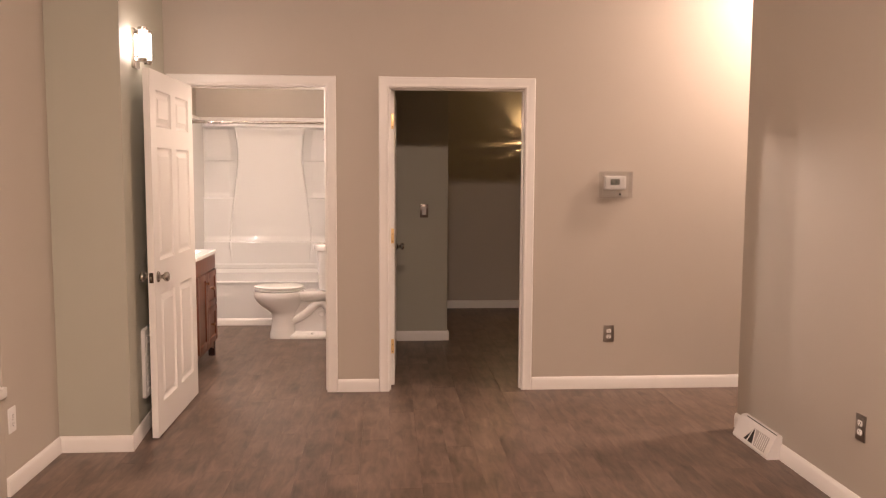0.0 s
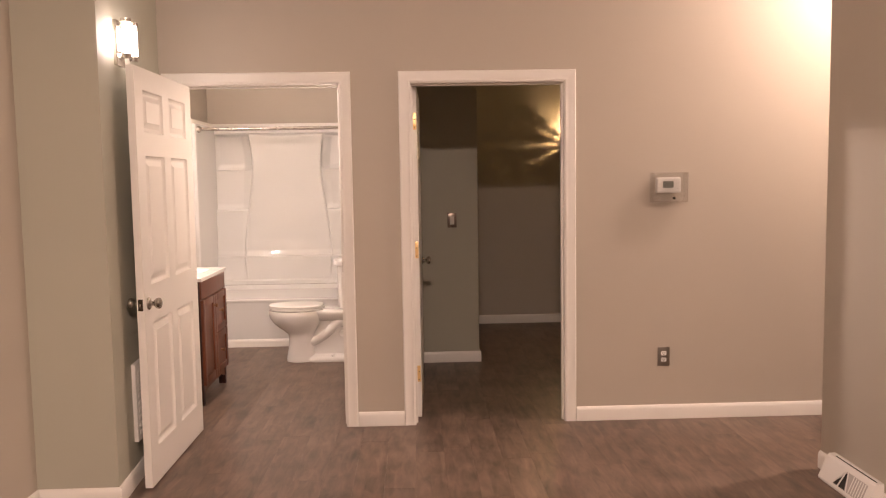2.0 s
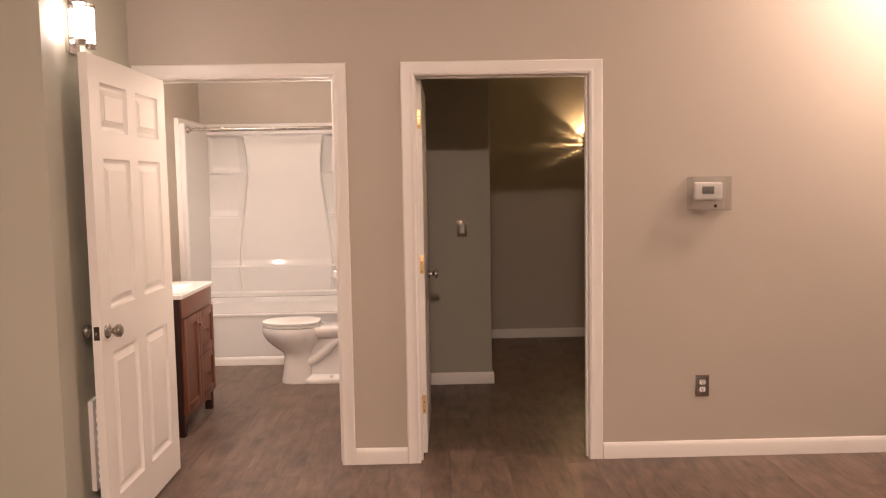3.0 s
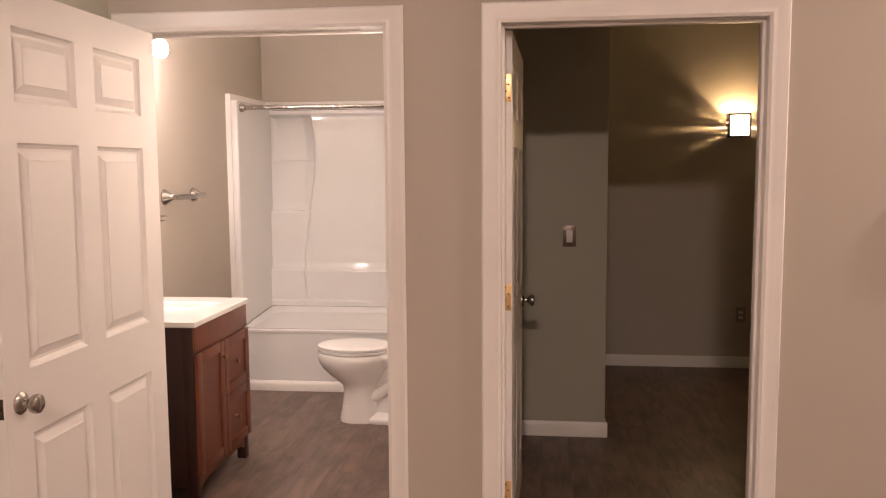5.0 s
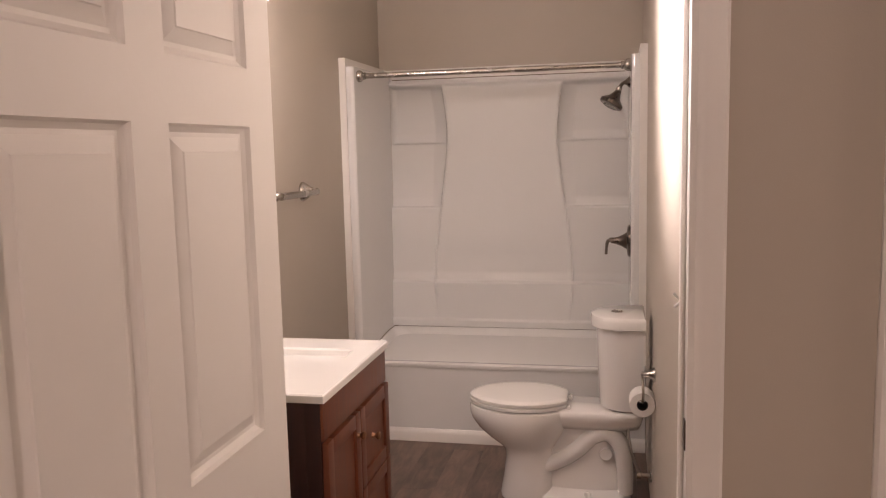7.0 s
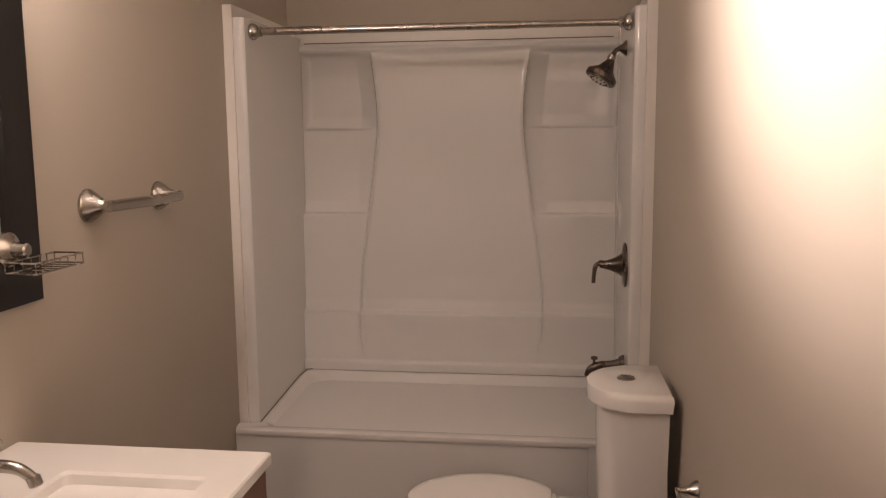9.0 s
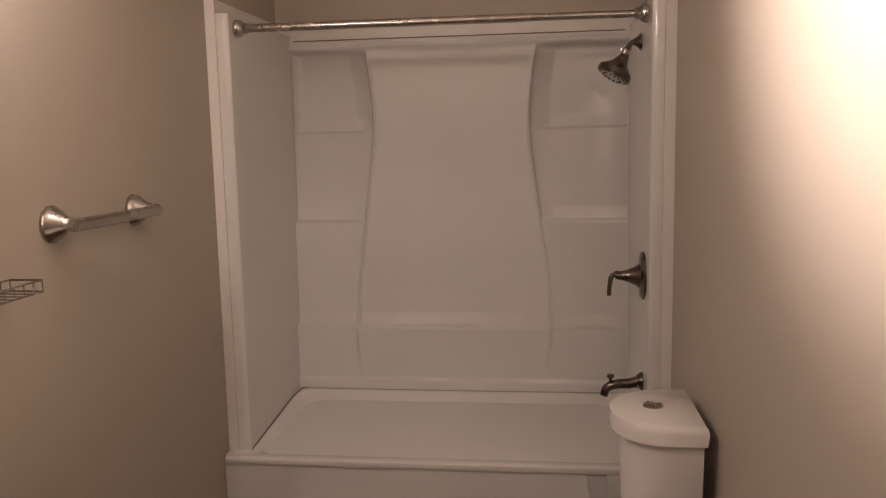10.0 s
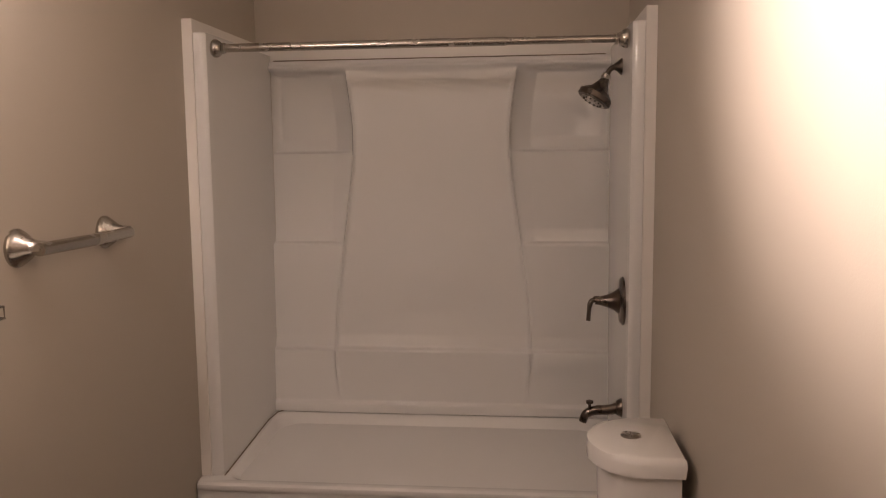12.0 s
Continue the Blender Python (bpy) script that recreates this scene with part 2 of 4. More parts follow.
bm = bmesh.new()
y0, y1 = WALL_Y, WALL_Y + WALL_T
for x0, x1, z0 in ((-0.64, D1[0] - 0.018, 0), (D1[0] - 0.018, D1[1] + 0.018, DOOR_H + 0.018), (D1[1] + 0.018, D2[0] - 0.018, 0), (D2[0] - 0.018, D2[1] + 0.018, DOOR_H + 0.018), (D2[1] + 0.018, 5.2, 0)):
    box(x0, x1, y0, y1, z0, CEIL_Z, bm=bm)
structure("wall_north", bm, PAINT, "greige painted partition wall with two door openings", "wall")
structure("wall_column", prism([(-0.64, COL_Y), (-0.272, COL_Y), (-0.350, WALL_Y), (-0.64, WALL_Y)], 0, CEIL_Z), SAGE, "greige painted wall projection beside the bathroom door", "wall")
bm = box(-1.5, LEFT_X, 4.25, WALL_Y + WALL_T, 0, CEIL_Z)
box(-1.5, LEFT_X, -2.1, 2.6, 0, CEIL_Z, bm=bm)
box(-1.5, -1.38, 2.6, 4.25, 0, CEIL_Z, bm=bm)
structure("wall_west", bm, PAINT, "greige painted side wall with a deep recess", "wall")
structure("wall_east", box(RIGHT_X, RIGHT_X + 0.12, -2.1, RIGHT_END, 0, CEIL_Z, 0.004), PAINT, "greige painted partition wall ending in an open corner", "wall")
structure("wall_south", box(-1.5, 5.2, -2.2, -2.1, 0, CEIL_Z), PAINT, "greige painted end wall", "wall")
structure("wall_side_room", box(5.2, 5.3, -2.2, 9.5, 0, CEIL_Z), PAINT, "greige painted outer wall", "wall")
structure("wall_bath_west", box(BATH_L - 0.11, BATH_L, WALL_Y + WALL_T, BATH_BACK + 0.1, 0, CEIL_Z), PAINT, "greige painted bathroom wall", "wall")
structure("wall_bath_east", box(BATH_R, BATH_R + 0.11, WALL_Y + WALL_T, BATH_BACK + 0.1, 0, CEIL_Z), PAINT, "greige painted bathroom wall", "wall")
structure("wall_bath_north", box(BATH_L, BATH_R, BATH_BACK, BATH_BACK + 0.1, 0, CEIL_Z), PAINT, "greige painted bathroom wall above the tub", "wall")
structure("wall_closet", box(BATH_R + 0.11, BED_X, BED_Y, FAR_Y + 0.1, 0, CEIL_Z, 0.004), SAGE, "grey-green painted wall corner in the dim bedroom", "wall")
structure("wall_far", box(BED_X, 5.2, FAR_Y, FAR_Y + 0.12, 0, CEIL_Z), PAINT, "dim painted far wall of the bedroom", "wall")


def baseboard(outline_a, outline_b, inward, h=BASE_H, t=0.014, name="baseboard", bm=None):
    """A moulded skirting from a to b, standing out towards inward."""
    a, b = Vector((*outline_a, 0)), Vector((*outline_b, 0))
    n = Vector((*inward, 0)).normalized()
    prof = [(0, 0.0005), (t, 0.0005), (t, h - 0.022), (t * 0.8, h - 0.012), (t * 0.55, h - 0.004), (t * 0.35, h), (0, h)]
    return rings([[p + n * d + Vector((0, 0, z)) for d, z in prof] for p in (a, b)], bm)


for name, a, b, n in (
    ("baseboard", (0.743, WALL_Y), (1.017, WALL_Y), (0, -1)),
    ("baseboard", (2.055, WALL_Y), (5.2, WALL_Y), (0, -1)),
    ("baseboard", (LEFT_X, COL_Y), (-0.272 + 0.014, COL_Y), (0, -1)),
    ("baseboard", (-0.272, COL_Y), (-0.350, WALL_Y), (1, 0.069)),
    ("baseboard", (LEFT_X, 4.251), (LEFT_X, COL_Y), (1, 0)),
    ("baseboard", (RIGHT_X, -2.1), (RIGHT_X, 4.525), (-1, 0)),
    ("baseboard", (RIGHT_X, 4.95), (RIGHT_X, RIGHT_END), (-1, 0)),
    ("baseboard", (BATH_R + 0.11, BED_Y), (BED_X + 0.014, BED_Y), (0, -1)),
    ("baseboard", (BED_X, BED_Y), (BED_X, FAR_Y), (1, 0)),
    ("baseboard", (BED_X, FAR_Y), (5.2, FAR_Y), (0, -1)),
):
    structure(name, baseboard(a, b, n), TRIM, "white painted wooden baseboard", "baseboard")


def casing(name, x0, x1, label):
    """Door lining, stop and moulded casing round an opening."""
    root = thing(name, ((x0 + x1) / 2, WALL_Y, 0), label, "door frame", kind="structure")
    w, h = 0.070, DOOR_H
    prof = [(0, 0), (0, 0.012), (0.012, 0.017), (0.03, 0.013), (0.052, 0.018), (w - 0.006, 0.018), (w, 0.010), (w, 0)]
    for xs, sign in ((x0, -1), (x1, 1)):
        def ring(z, xs=xs, sign=sign, miter=0.0):
            return [Vector((xs + sign * d, WALL_Y - o, z + (d if miter else 0))) for d, o in prof]
        part("casing", rings([ring(0.001), ring(h, miter=1)]), TRIM, root)
    loops = []
    for xs, sign in ((x0, -1), (x1, 1)):
        loops.append([Vector((xs + sign * d, WALL_Y - o, h + d)) for d, o in prof])
    part("head_casing", rings(loops), TRIM, root)
    part("jamb", box(x0 - 0.018, x0, WALL_Y + 0.001, WALL_Y + WALL_T, 0.001, h, 0.002), TRIM, root)
    part("jamb", box(x1, x1 + 0.018, WALL_Y + 0.001, WALL_Y + WALL_T, 0.001, h, 0.002), TRIM, root)
    part("head_jamb", box(x0 - 0.018, x1 + 0.018, WALL_Y + 0.001, WALL_Y + WALL_T, h, h + 0.018, 0.002), TRIM, root)
    return root


frame_bath = casing("door_frame_1", *D1, "white painted moulded door casing of the bathroom")
frame_bed = casing("door_frame_2", *D2, "white painted moulded door casing of the bedroom")
for root, (x0, x1), ys in ((frame_bath, D1, (0.045, 0.057)), (frame_bed, D2, (0.03, 0.042))):
    ya, yb = WALL_Y + ys[0], WALL_Y + ys[1] + 0.022
    part("door_stop", box(x0, x0 + 0.011, ya, yb, 0.001, DOOR_H - 0.011, 0.002), TRIM, root)
    part("door_stop", box(x1 - 0.011, x1, ya, yb, 0.001, DOOR_H - 0.011, 0.002), TRIM, root)
    part("door_stop", box(x0, x1, ya, yb, DOOR_H - 0.011, DOOR_H, 0.002), TRIM, root)
part("strike_plate", box(D1[1] - 0.003, D1[1] + 0.001, WALL_Y + 0.006, WALL_Y + 0.036, 0.93, 0.99, 0.001), BRONZE, frame_bath, "dark metal strike plate")
part("strike_plate", box(D2[1] - 0.003, D2[1] + 0.001, WALL_Y + 0.075, WALL_Y + 0.105, 0.93, 0.99, 0.001), BRONZE, frame_bed, "dark metal strike plate")


def panel_door(name, width, label):
    """A six-panel leaf: hinge edge at x = 0, thickness along y from 0 to 0.035, height up from z = 0."""
    root = thing(name, (0, 0, 0), label, "door")
    H, T = 2.004, 0.035
    st, mul = 0.112, 0.105
    pw = (width - 2 * st - mul) / 2
    cols = ((st, st + pw), (st + pw + mul, width - st))
    rows = ((0.175, 0.788), (0.970, 1.590), (1.702, 1.900))
    bm = bmesh.new()
    zs = [0.0] + [z for r in rows for z in r] + [H]
    for i in range(0, len(zs), 2):
        box(0, width, 0, T, zs[i], zs[i + 1], bm=bm)
    for z0, z1 in rows:
        for x0, x1 in ((0, cols[0][0]), (cols[0][1], cols[1][0]), (cols[1][1], width)):
            box(x0, x1, 0, T, z0, z1, bm=bm)
    bmesh.ops.remove_doubles(bm, verts=bm.verts, dist=1e-5)
    seen = {}
    for f in bm.faces[:]:
        c = f.calc_center_median()
        seen.setdefault((round(c.x, 4), round(c.y, 4), round(c.z, 4)), []).append(f)
    bmesh.ops.delete(bm, geom=[f for fs in seen.values() if len(fs) > 1 for f in fs], context="FACES")
    part("leaf", bm, DOORPAINT, root, smooth=0)
    for x0, x1 in cols:
        for z0, z1 in rows:
            loops = []
            for inset, depth in ((0.0, 0.0005), (0.005, 0.009), (0.014, 0.0150), (0.022, 0.0150), (0.046, 0.0045), (0.048, 0.002)):
                loops.append([(x0 + inset, depth, z0 + inset), (x1 - inset, depth, z0 + inset), (x1 - inset, depth, z1 - inset), (x0 + inset, depth, z1 - inset)])
            back = [[(x, T - y, z) for x, y, z in l] for l in reversed(loops)]
            part("panel", rings([[Vector(p) for p in l] for l in loops[::-1] + back[::-1]]), DOORPAINT, root, smooth=0.2)
    kx, kz = width - 0.062, 0.886
    for y, s in ((0.0, -1), (T, 1)):
        part("rosette", turned((kx, y, kz), (0, s, 0), [(0, 0.031), (0.004, 0.031), (0.008, 0.026), (0.012, 0.014)]), NICKEL, root, "satin nickel rosette")
        part("knob", turned((kx, y + s * 0.010, kz), (0, s, 0), [(0, 0.011), (0.014, 0.011), (0.020, 0.016), (0.028, 0.025), (0.038, 0.0275), (0.046, 0.025), (0.051, 0.017), (0.052, 0.0)]), NICKEL, root, "satin nickel door knob")
    part("latch_plate", box(width - 0.0005, width + 0.002, 0.006, 0.029, kz - 0.028, kz + 0.028, 0.001), BRONZE, root, "dark metal latch plate")
    part("latch", box(width + 0.001, width + 0.009, 0.012, 0.023, kz - 0.008, kz + 0.008, 0.002), NICKEL, root)
    return root


def set_door(root, m):
    root.matrix_basis = m


bath_door = panel_door("door_bath", 0.925, "white six-panel door standing wide open beside the bathroom")
set_door(bath_door, pose(-0.210, 5.952, 0.010, 0, 0, -90.3))
bed_door = panel_door("door_bedroom", 0.880, "white six-panel door open into the bedroom")
for z in (0.27, 1.03, 1.80):
    hinge = part("hinge_leaf", box(-0.0025, 0.0, 0.003, 0.033, z - 0.05, z + 0.05, 0.001), BRASS, bed_door, "brass hinge leaf")
    bm = bmesh.new()
    for k, dz in ((0.013, -0.036), (0.024, -0.012), (0.013, 0.012), (0.024, 0.036)):
        turned((-0.0025, k, z + dz), (-1, 0, 0), [(0, 0.0035), (0.0012, 0.003)], 10, bm)
    part("screws", bm, BRONZE, hinge)
    part("hinge_pin", turned((-0.006, 0.038, z - 0.051), (0, 0, 1), [(0, 0.005), (0.10, 0.005), (0.104, 0.003)], 12), BRASS, hinge)
set_door(bed_door, pose(1.087, 6.092, 0.012, 0, 0, 90.0 - 1.6) @ pose(0, -0.035, 0))

# ---- electrical plates ----
def plate(name, origin, u, n, kind, label, material=STEELPLATE, w=0.072, h=0.115):
    """A wall plate at origin with its width along u and facing n."""
    u, n = Vector(u), Vector(n)
    up = Vector((0, 0, 1))
    o = Vector(origin)
    root = thing(name, o, label, "outlet" if kind == "outlet" else "light switch")

    def slab_at(cu, cz, wu, wz, d0, d1, bev):
        bm = box(-wu / 2, wu / 2, -wz / 2, wz / 2, d0, d1, bev)
        for v in bm.verts:
            v.co = o + u * (cu + v.co.x) + up * (cz + v.co.y) + n * v.co.z
        return bm
    part("cover_plate", slab_at(0, 0, w, h, 0.0005, 0.006, 0.002), material, root)
    if kind == "outlet":
        for cz in (0.0195, -0.0195):
            own = [o + u * (0.0165 * math.copysign(abs(math.cos(t)) ** 0.8, math.cos(t))) + up * (cz + max(-0.0125, min(0.0125, 0.0165 * math.sin(t)))) for t in [2 * math.pi * k / 24 for k in range(24)]]
            rec = part("receptacle", rings([[p + n * 0.005 for p in own], [p + n * 0.0085 for p in own]]), PLASTIC, root, "white receptacle")
            for du, hh in ((-0.006, 0.008), (0.006, 0.0065)):
                part("slot", slab_at(du, cz + 0.003, 0.0022, hh, 0.0082, 0.009, 0), DARK, rec)
            part("slot", slab_at(0, cz - 0.0075, 0.005, 0.005, 0.0082, 0.009, 0.001), DARK, rec)
        part("screw", turned(o + n * 0.005, n, [(0, 0.0035), (0.002, 0.003)], 12), NICKEL, root)
    else:
        count = 2 if kind == "double" else 1
        for k in range(count):
            cu = 0 if count == 1 else (-0.019 if k == 0 else 0.019)
            part("toggle_slot", slab_at(cu, 0, 0.011 if count == 2 else 0.034, 0.025 if count == 2 else 0.067, 0.0055, 0.0075, 0.001), PLASTIC, root, "white switch surround")
            tip = 0.012 if k == 0 else -0.012
            part("toggle", tube([o + u * cu + n * 0.006, o + u * cu + n * 0.013 + up * tip * 0.5, o + u * cu + n * 0.020 + up * tip], [0.0045, 0.004, 0.0035], 8), PLASTIC, root, "white toggle lever")
            for cz in (0.030, -0.030):
                part("screw", turned(o + u * cu + up * cz + n * 0.005, n, [(0, 0.0035), (0.002, 0.003)], 12), NICKEL, root)
    return root


plate("wall_outlet", (2.582, WALL_Y, 0.382), (1, 0, 0), (0, -1, 0), "outlet", "brushed steel duplex outlet above the baseboard")
plate("wall_outlet", (RIGHT_X, 3.853, 0.387), (0, 1, 0), (-1, 0, 0), "outlet", "dark steel duplex outlet on the partition wall")
plate("wall_outlet", (LEFT_X, 4.32, 0.338), (0, 1, 0), (1, 0, 0), "outlet", "white duplex outlet near the wall corner", PLASTIC)
plate("wall_outlet", (2.74, FAR_Y, 0.405), (1, 0, 0), (0, -1, 0), "outlet", "dark steel outlet on the far bedroom wall")
plate("wall_switch", (1.394, BED_Y, 1.140), (1, 0, 0), (0, -1, 0), "switch", "dark steel single switch plate on the bedroom wall", BRONZE)
plate("wall_switch", (BATH_R, 6.207, 1.196), (0, -1, 0), (-1, 0, 0), "double", "steel double toggle switch plate on the bathroom wall", w=0.088, h=0.094)

# ---- thermostat in its guard ----
th = thing("thermostat", (2.60, WALL_Y, 1.31), "white programmable thermostat with grey display on the wall", "thermostat")
part("back_plate", box(2.535, 2.655, WALL_Y - 0.010, WALL_Y - 0.0005, 1.365, 1.452, 0.004), PLASTIC, th)
part("body", box(2.522, 2.668, WALL_Y - 0.040, WALL_Y - 0.010, 1.364, 1.456, 0.014, seg=4), PLASTIC, th)
part("display", box(2.560, 2.622, WALL_Y - 0.0425, WALL_Y - 0.039, 1.395, 1.434, 0.001), SCREEN, th, "grey display")
for z in (1.402, 1.420):
    part("button", box(2.637, 2.650, WALL_Y - 0.0425, WALL_Y - 0.039, z, z + 0.010, 0.002), ENAMEL, th)
gd = thing("thermostat_guard", (2.60, WALL_Y, 1.31), "clear plastic locking guard box round the thermostat", "guard box")
gx0, gx1, gz0, gz1, gy = 2.492, 2.696, 1.312, 1.484, WALL_Y - 0.085
part("front_cover", box(gx0, gx1, gy, gy + 0.003, gz0, gz1, 0.001), ACRYLIC_CLEAR, gd)
for x in (gx0, gx1 - 0.003):
    part("side_cover", box(x, x + 0.003, gy + 0.003, WALL_Y - 0.001, gz0, gz1), ACRYLIC_CLEAR, gd)
for z in (gz0, gz1 - 0.003):
    part("edge_cover", box(gx0 + 0.003, gx1 - 0.003, gy + 0.003, WALL_Y - 0.001, z, z + 0.003), ACRYLIC_CLEAR, gd)
    part("lock", turned((2.612, gy + 0.001, 1.335), (0, -1, 0), [(0, 0.008), (0.006, 0.008), (0.007, 0.006)], 16), NICKEL, gd, "small metal lock")

# ---- baseboard register ----
rg = thing("floor_register", (RIGHT_X - 0.04, 4.74, 0), "white metal baseboard heating register with a fan-shaped grille", "register")
ya, yb = 4.530, 4.945
prof = [(0.001, 0.001), (0.080, 0.001), (0.082, 0.012), (0.040, 0.112), (0.030, 0.122), (0.001, 0.124)]
part("body", rings([[Vector((RIGHT_X - d, y, z)) for d, z in prof] for y in (ya, yb)]), ENAMEL, rg, smooth=0.3)
part("top_slot", box(RIGHT_X - 0.026, RIGHT_X - 0.020, ya + 0.02, yb - 0.05, 0.1235, 0.1248), DARK, rg)


def on_slope(y, s, lift):
    d, z = 0.082 + (0.040 - 0.082) * s, 0.012 + (0.112 - 0.012) * s
    return Vector((RIGHT_X - d - lift * 0.89, y, z + lift * 0.46))


def slope_patch(corners, lift0, lift1, material, name, parent):
    return part(name, rings([[on_slope(y, s, lift0) for y, s in corners], [on_slope(y, s, lift1) for y, s in corners]]), material, parent)


fan = slope_patch([(4.575, 0.12), (4.82, 0.12), (4.745, 0.88), (4.575, 0.88)], 0.0005, 0.0015, MESH, "fan_grille", rg)
slope_patch([(4.715, 0.14), (4.765, 0.14), (4.748, 0.80), (4.738, 0.80)], 0.001, 0.0025, DARK, "slot", fan)
slope_patch([(4.780, 0.14), (4.812, 0.14), (4.762, 0.62), (4.757, 0.62)], 0.001, 0.0025, DARK, "slot", fan)
for a, b in (((4.70, 0.12), (4.735, 0.88)), ((4.772, 0.12), (4.750, 0.88)), ((4.82, 0.12), (4.755, 0.88))):
    slope_patch([(a[0] - 0.004, a[1]), (a[0] + 0.004, a[1]), (b[0] + 0.003, b[1]), (b[0] - 0.003, b[1])], 0.001, 0.004, ENAMEL, "blade", fan)
for k in range(6):
    y = 4.585 + 0.019 * k
    slope_patch([(y, 0.14), (y + 0.006, 0.14), (y + 0.006, 0.86), (y, 0.86)], 0.001, 0.0025, ENAMEL, "louvre", fan)

# ---- return vent behind the open door ----
vt = thing("wall_vent", (-0.30, 5.29, 0.205), "white metal return-air vent on the wall behind the door", "vent")
part("frame", box(-0.312, -0.272, 5.13, 5.445, 0.205, 0.590, 0.003), ENAMEL, vt)
for k in range(9):
    z = 0.235 + 0.037 * k
    part("slat", box(-0.274, -0.268, 5.155, 5.42, z, z + 0.018, 0.001), ENAMEL, vt)

# ---- built-in bench in the recess ----
bn = thing("built_in_bench", (-1.0, 3.4, 0), "low built-in bench with white top and varnished wood front", "bench")
part("panel", box(-1.38, LEFT_X, 4.11, 4.25, 0.0, 0.465, 0.003), PAINT, bn, "painted end panel")
part("top", box(-1.38, LEFT_X + 0.022, 2.60, 4.249, 0.466, 0.512, 0.006), TRIM, bn, "white painted top")
part("front", box(-1.38, LEFT_X - 0.03, 2.60, 4.109, 0.0, 0.465, 0.003), OAK, bn, "orange varnished wood front")
part("rail", box(LEFT_X - 0.031, LEFT_X - 0.008, 2.62, 4.105, 0.375, 0.462, 0.006), OAK, bn)

# ---- ceiling lamps ----
def dome(name, at, r, material, label):
    root = thing(name, at, label, "ceiling lamp")
    part("base", turned((at[0], at[1], CEIL_Z), (0, 0, -1), [(0, r * 1.04), (0.018, r * 1.04), (0.022, r)], 32), NICKEL, root)
    part("diffuser", turned((at[0], at[1], CEIL_Z - 0.022), (0, 0, -1), [(0, r * 0.99), (0.02, r * 0.97), (0.045, r * 0.85), (0.065, r * 0.6), (0.078, r * 0.3), (0.081, 0)], 32), material, root, "lit white glass diffuser")


dome("ceiling_lamp", (1.10, 1.30, CEIL_Z), 0.17, DOME, "round flush ceiling lamp with lit white glass diffuser")
dome("ceiling_lamp", (3.92, 5.34, CEIL_Z), 0.09, DOME_SIDE, "round flush ceiling lamp lighting the side passage")

# ---- glass tube sconces ----
def tube_sconce(at, out, along, material, label):
    """A chrome wall plate with two lit glass tubes; out points away from the wall."""
    o, u, v, up = Vector(at), Vector(out).normalized(), Vector(along).normalized(), Vector((0, 0, 1))
    root = thing("wall_sconce", o, label, "wall lamp")
    bm = box(-0.06, 0.06, 0.0005, 0.020, -0.09, 0.12, 0.004)
    for w in bm.verts:
        w.co = o + v * w.co.x + u * w.co.y + up * w.co.z
    part("wall_plate", bm, NICKEL, root)
    for s in (-0.058, 0.058):
        c = o + v * s + u * 0.062
        part("arm", tube([o + v * s * 0.8 + u * 0.018 - up * 0.03, c - u * 0.012 - up * 0.03], 0.007), NICKEL, root)
        part("holder", turned(c - up * 0.060, up, [(0, 0.020), (0.022, 0.024), (0.024, 0.018)], 20), NICKEL, root)
        part("tube", turned(c - up * 0.036, up, [(0, 0.017), (0.004, 0.019), (0.135, 0.019), (0.14, 0.016)], 20), material, root, "lit frosted glass tube")
        part("cap", turned(c + up * 0.104, up, [(0, 0.0245), (0.018, 0.0245), (0.020, 0.02)], 20), NICKEL, root)
    return root


tube_sconce((-0.2935, 5.15, 2.112), (1, 0.069, 0), (-0.069, 1, 0), TUBEGLOW, "chrome wall sconce with two lit glass tubes beside the door")
# ---- lantern sconce in the bedroom ----
bs = thing("bedroom_sconce", (2.675, FAR_Y, 1.81), "dark square lantern sconce glowing on the far wall", "wall lamp")
sx0, sx1, sz0, sz1, sy = 2.596, 2.756, 1.727, 1.901, FAR_Y - 0.085
part("back_plate", box(sx0, sx1, FAR_Y - 0.006, FAR_Y - 0.0005, sz0, sz1), BRONZE, bs)
for x in (sx0, sx1 - 0.016):
    part("side_rail", box(x, x + 0.016, sy, sy + 0.010, sz0, sz1, 0.001), BLACK, bs)
    part("side_bar", box(x, x + 0.010, sy + 0.040, sy + 0.048, sz0, sz1, 0.001), BLACK, bs)
    for z in (sz0 + 0.004, sz0 + 0.040, sz0 + 0.076, sz0 + 0.112):
        part("side_slat", box(x, x + 0.008, sy + 0.010, FAR_Y - 0.006, z, z + 0.0295, 0.001), BLACK, bs)
for z in (sz0, sz1 - 0.016):
    part("cross_rail", box(sx0 + 0.016, sx1 - 0.016, sy, sy + 0.010, z, z + 0.016, 0.001), BLACK, bs)
part("bottom", box(sx0, sx1, sy + 0.016, FAR_Y - 0.006, sz0, sz0 + 0.008, 0.001), BRONZE, bs, "dark metal bottom")
part("pane", box(sx0 + 0.010, sx1 - 0.010, sy + 0.003, sy + 0.006, sz0 + 0.010, sz1 - 0.010), PANEGLOW, bs, "lit frosted glass pane")
part("muntin", box(2.684, 2.694, sy, sy + 0.008, sz0 + 0.010, sz0 + 0.095, 0.001), BLACK, bs)
part("muntin", box(2.694, sx1 - 0.010, sy, sy + 0.008, sz0 + 0.084, sz0 + 0.095, 0.001), BLACK, bs)
part("bulb", turned((2.676, FAR_Y - 0.042, 1.795), (0, 0, 1), [(0, 0.003), (0.003, 0.0065), (0.008, 0.008), (0.013, 0.0065), (0.016, 0.0)], 16), BEDGLOW, bs, "lit bulb")

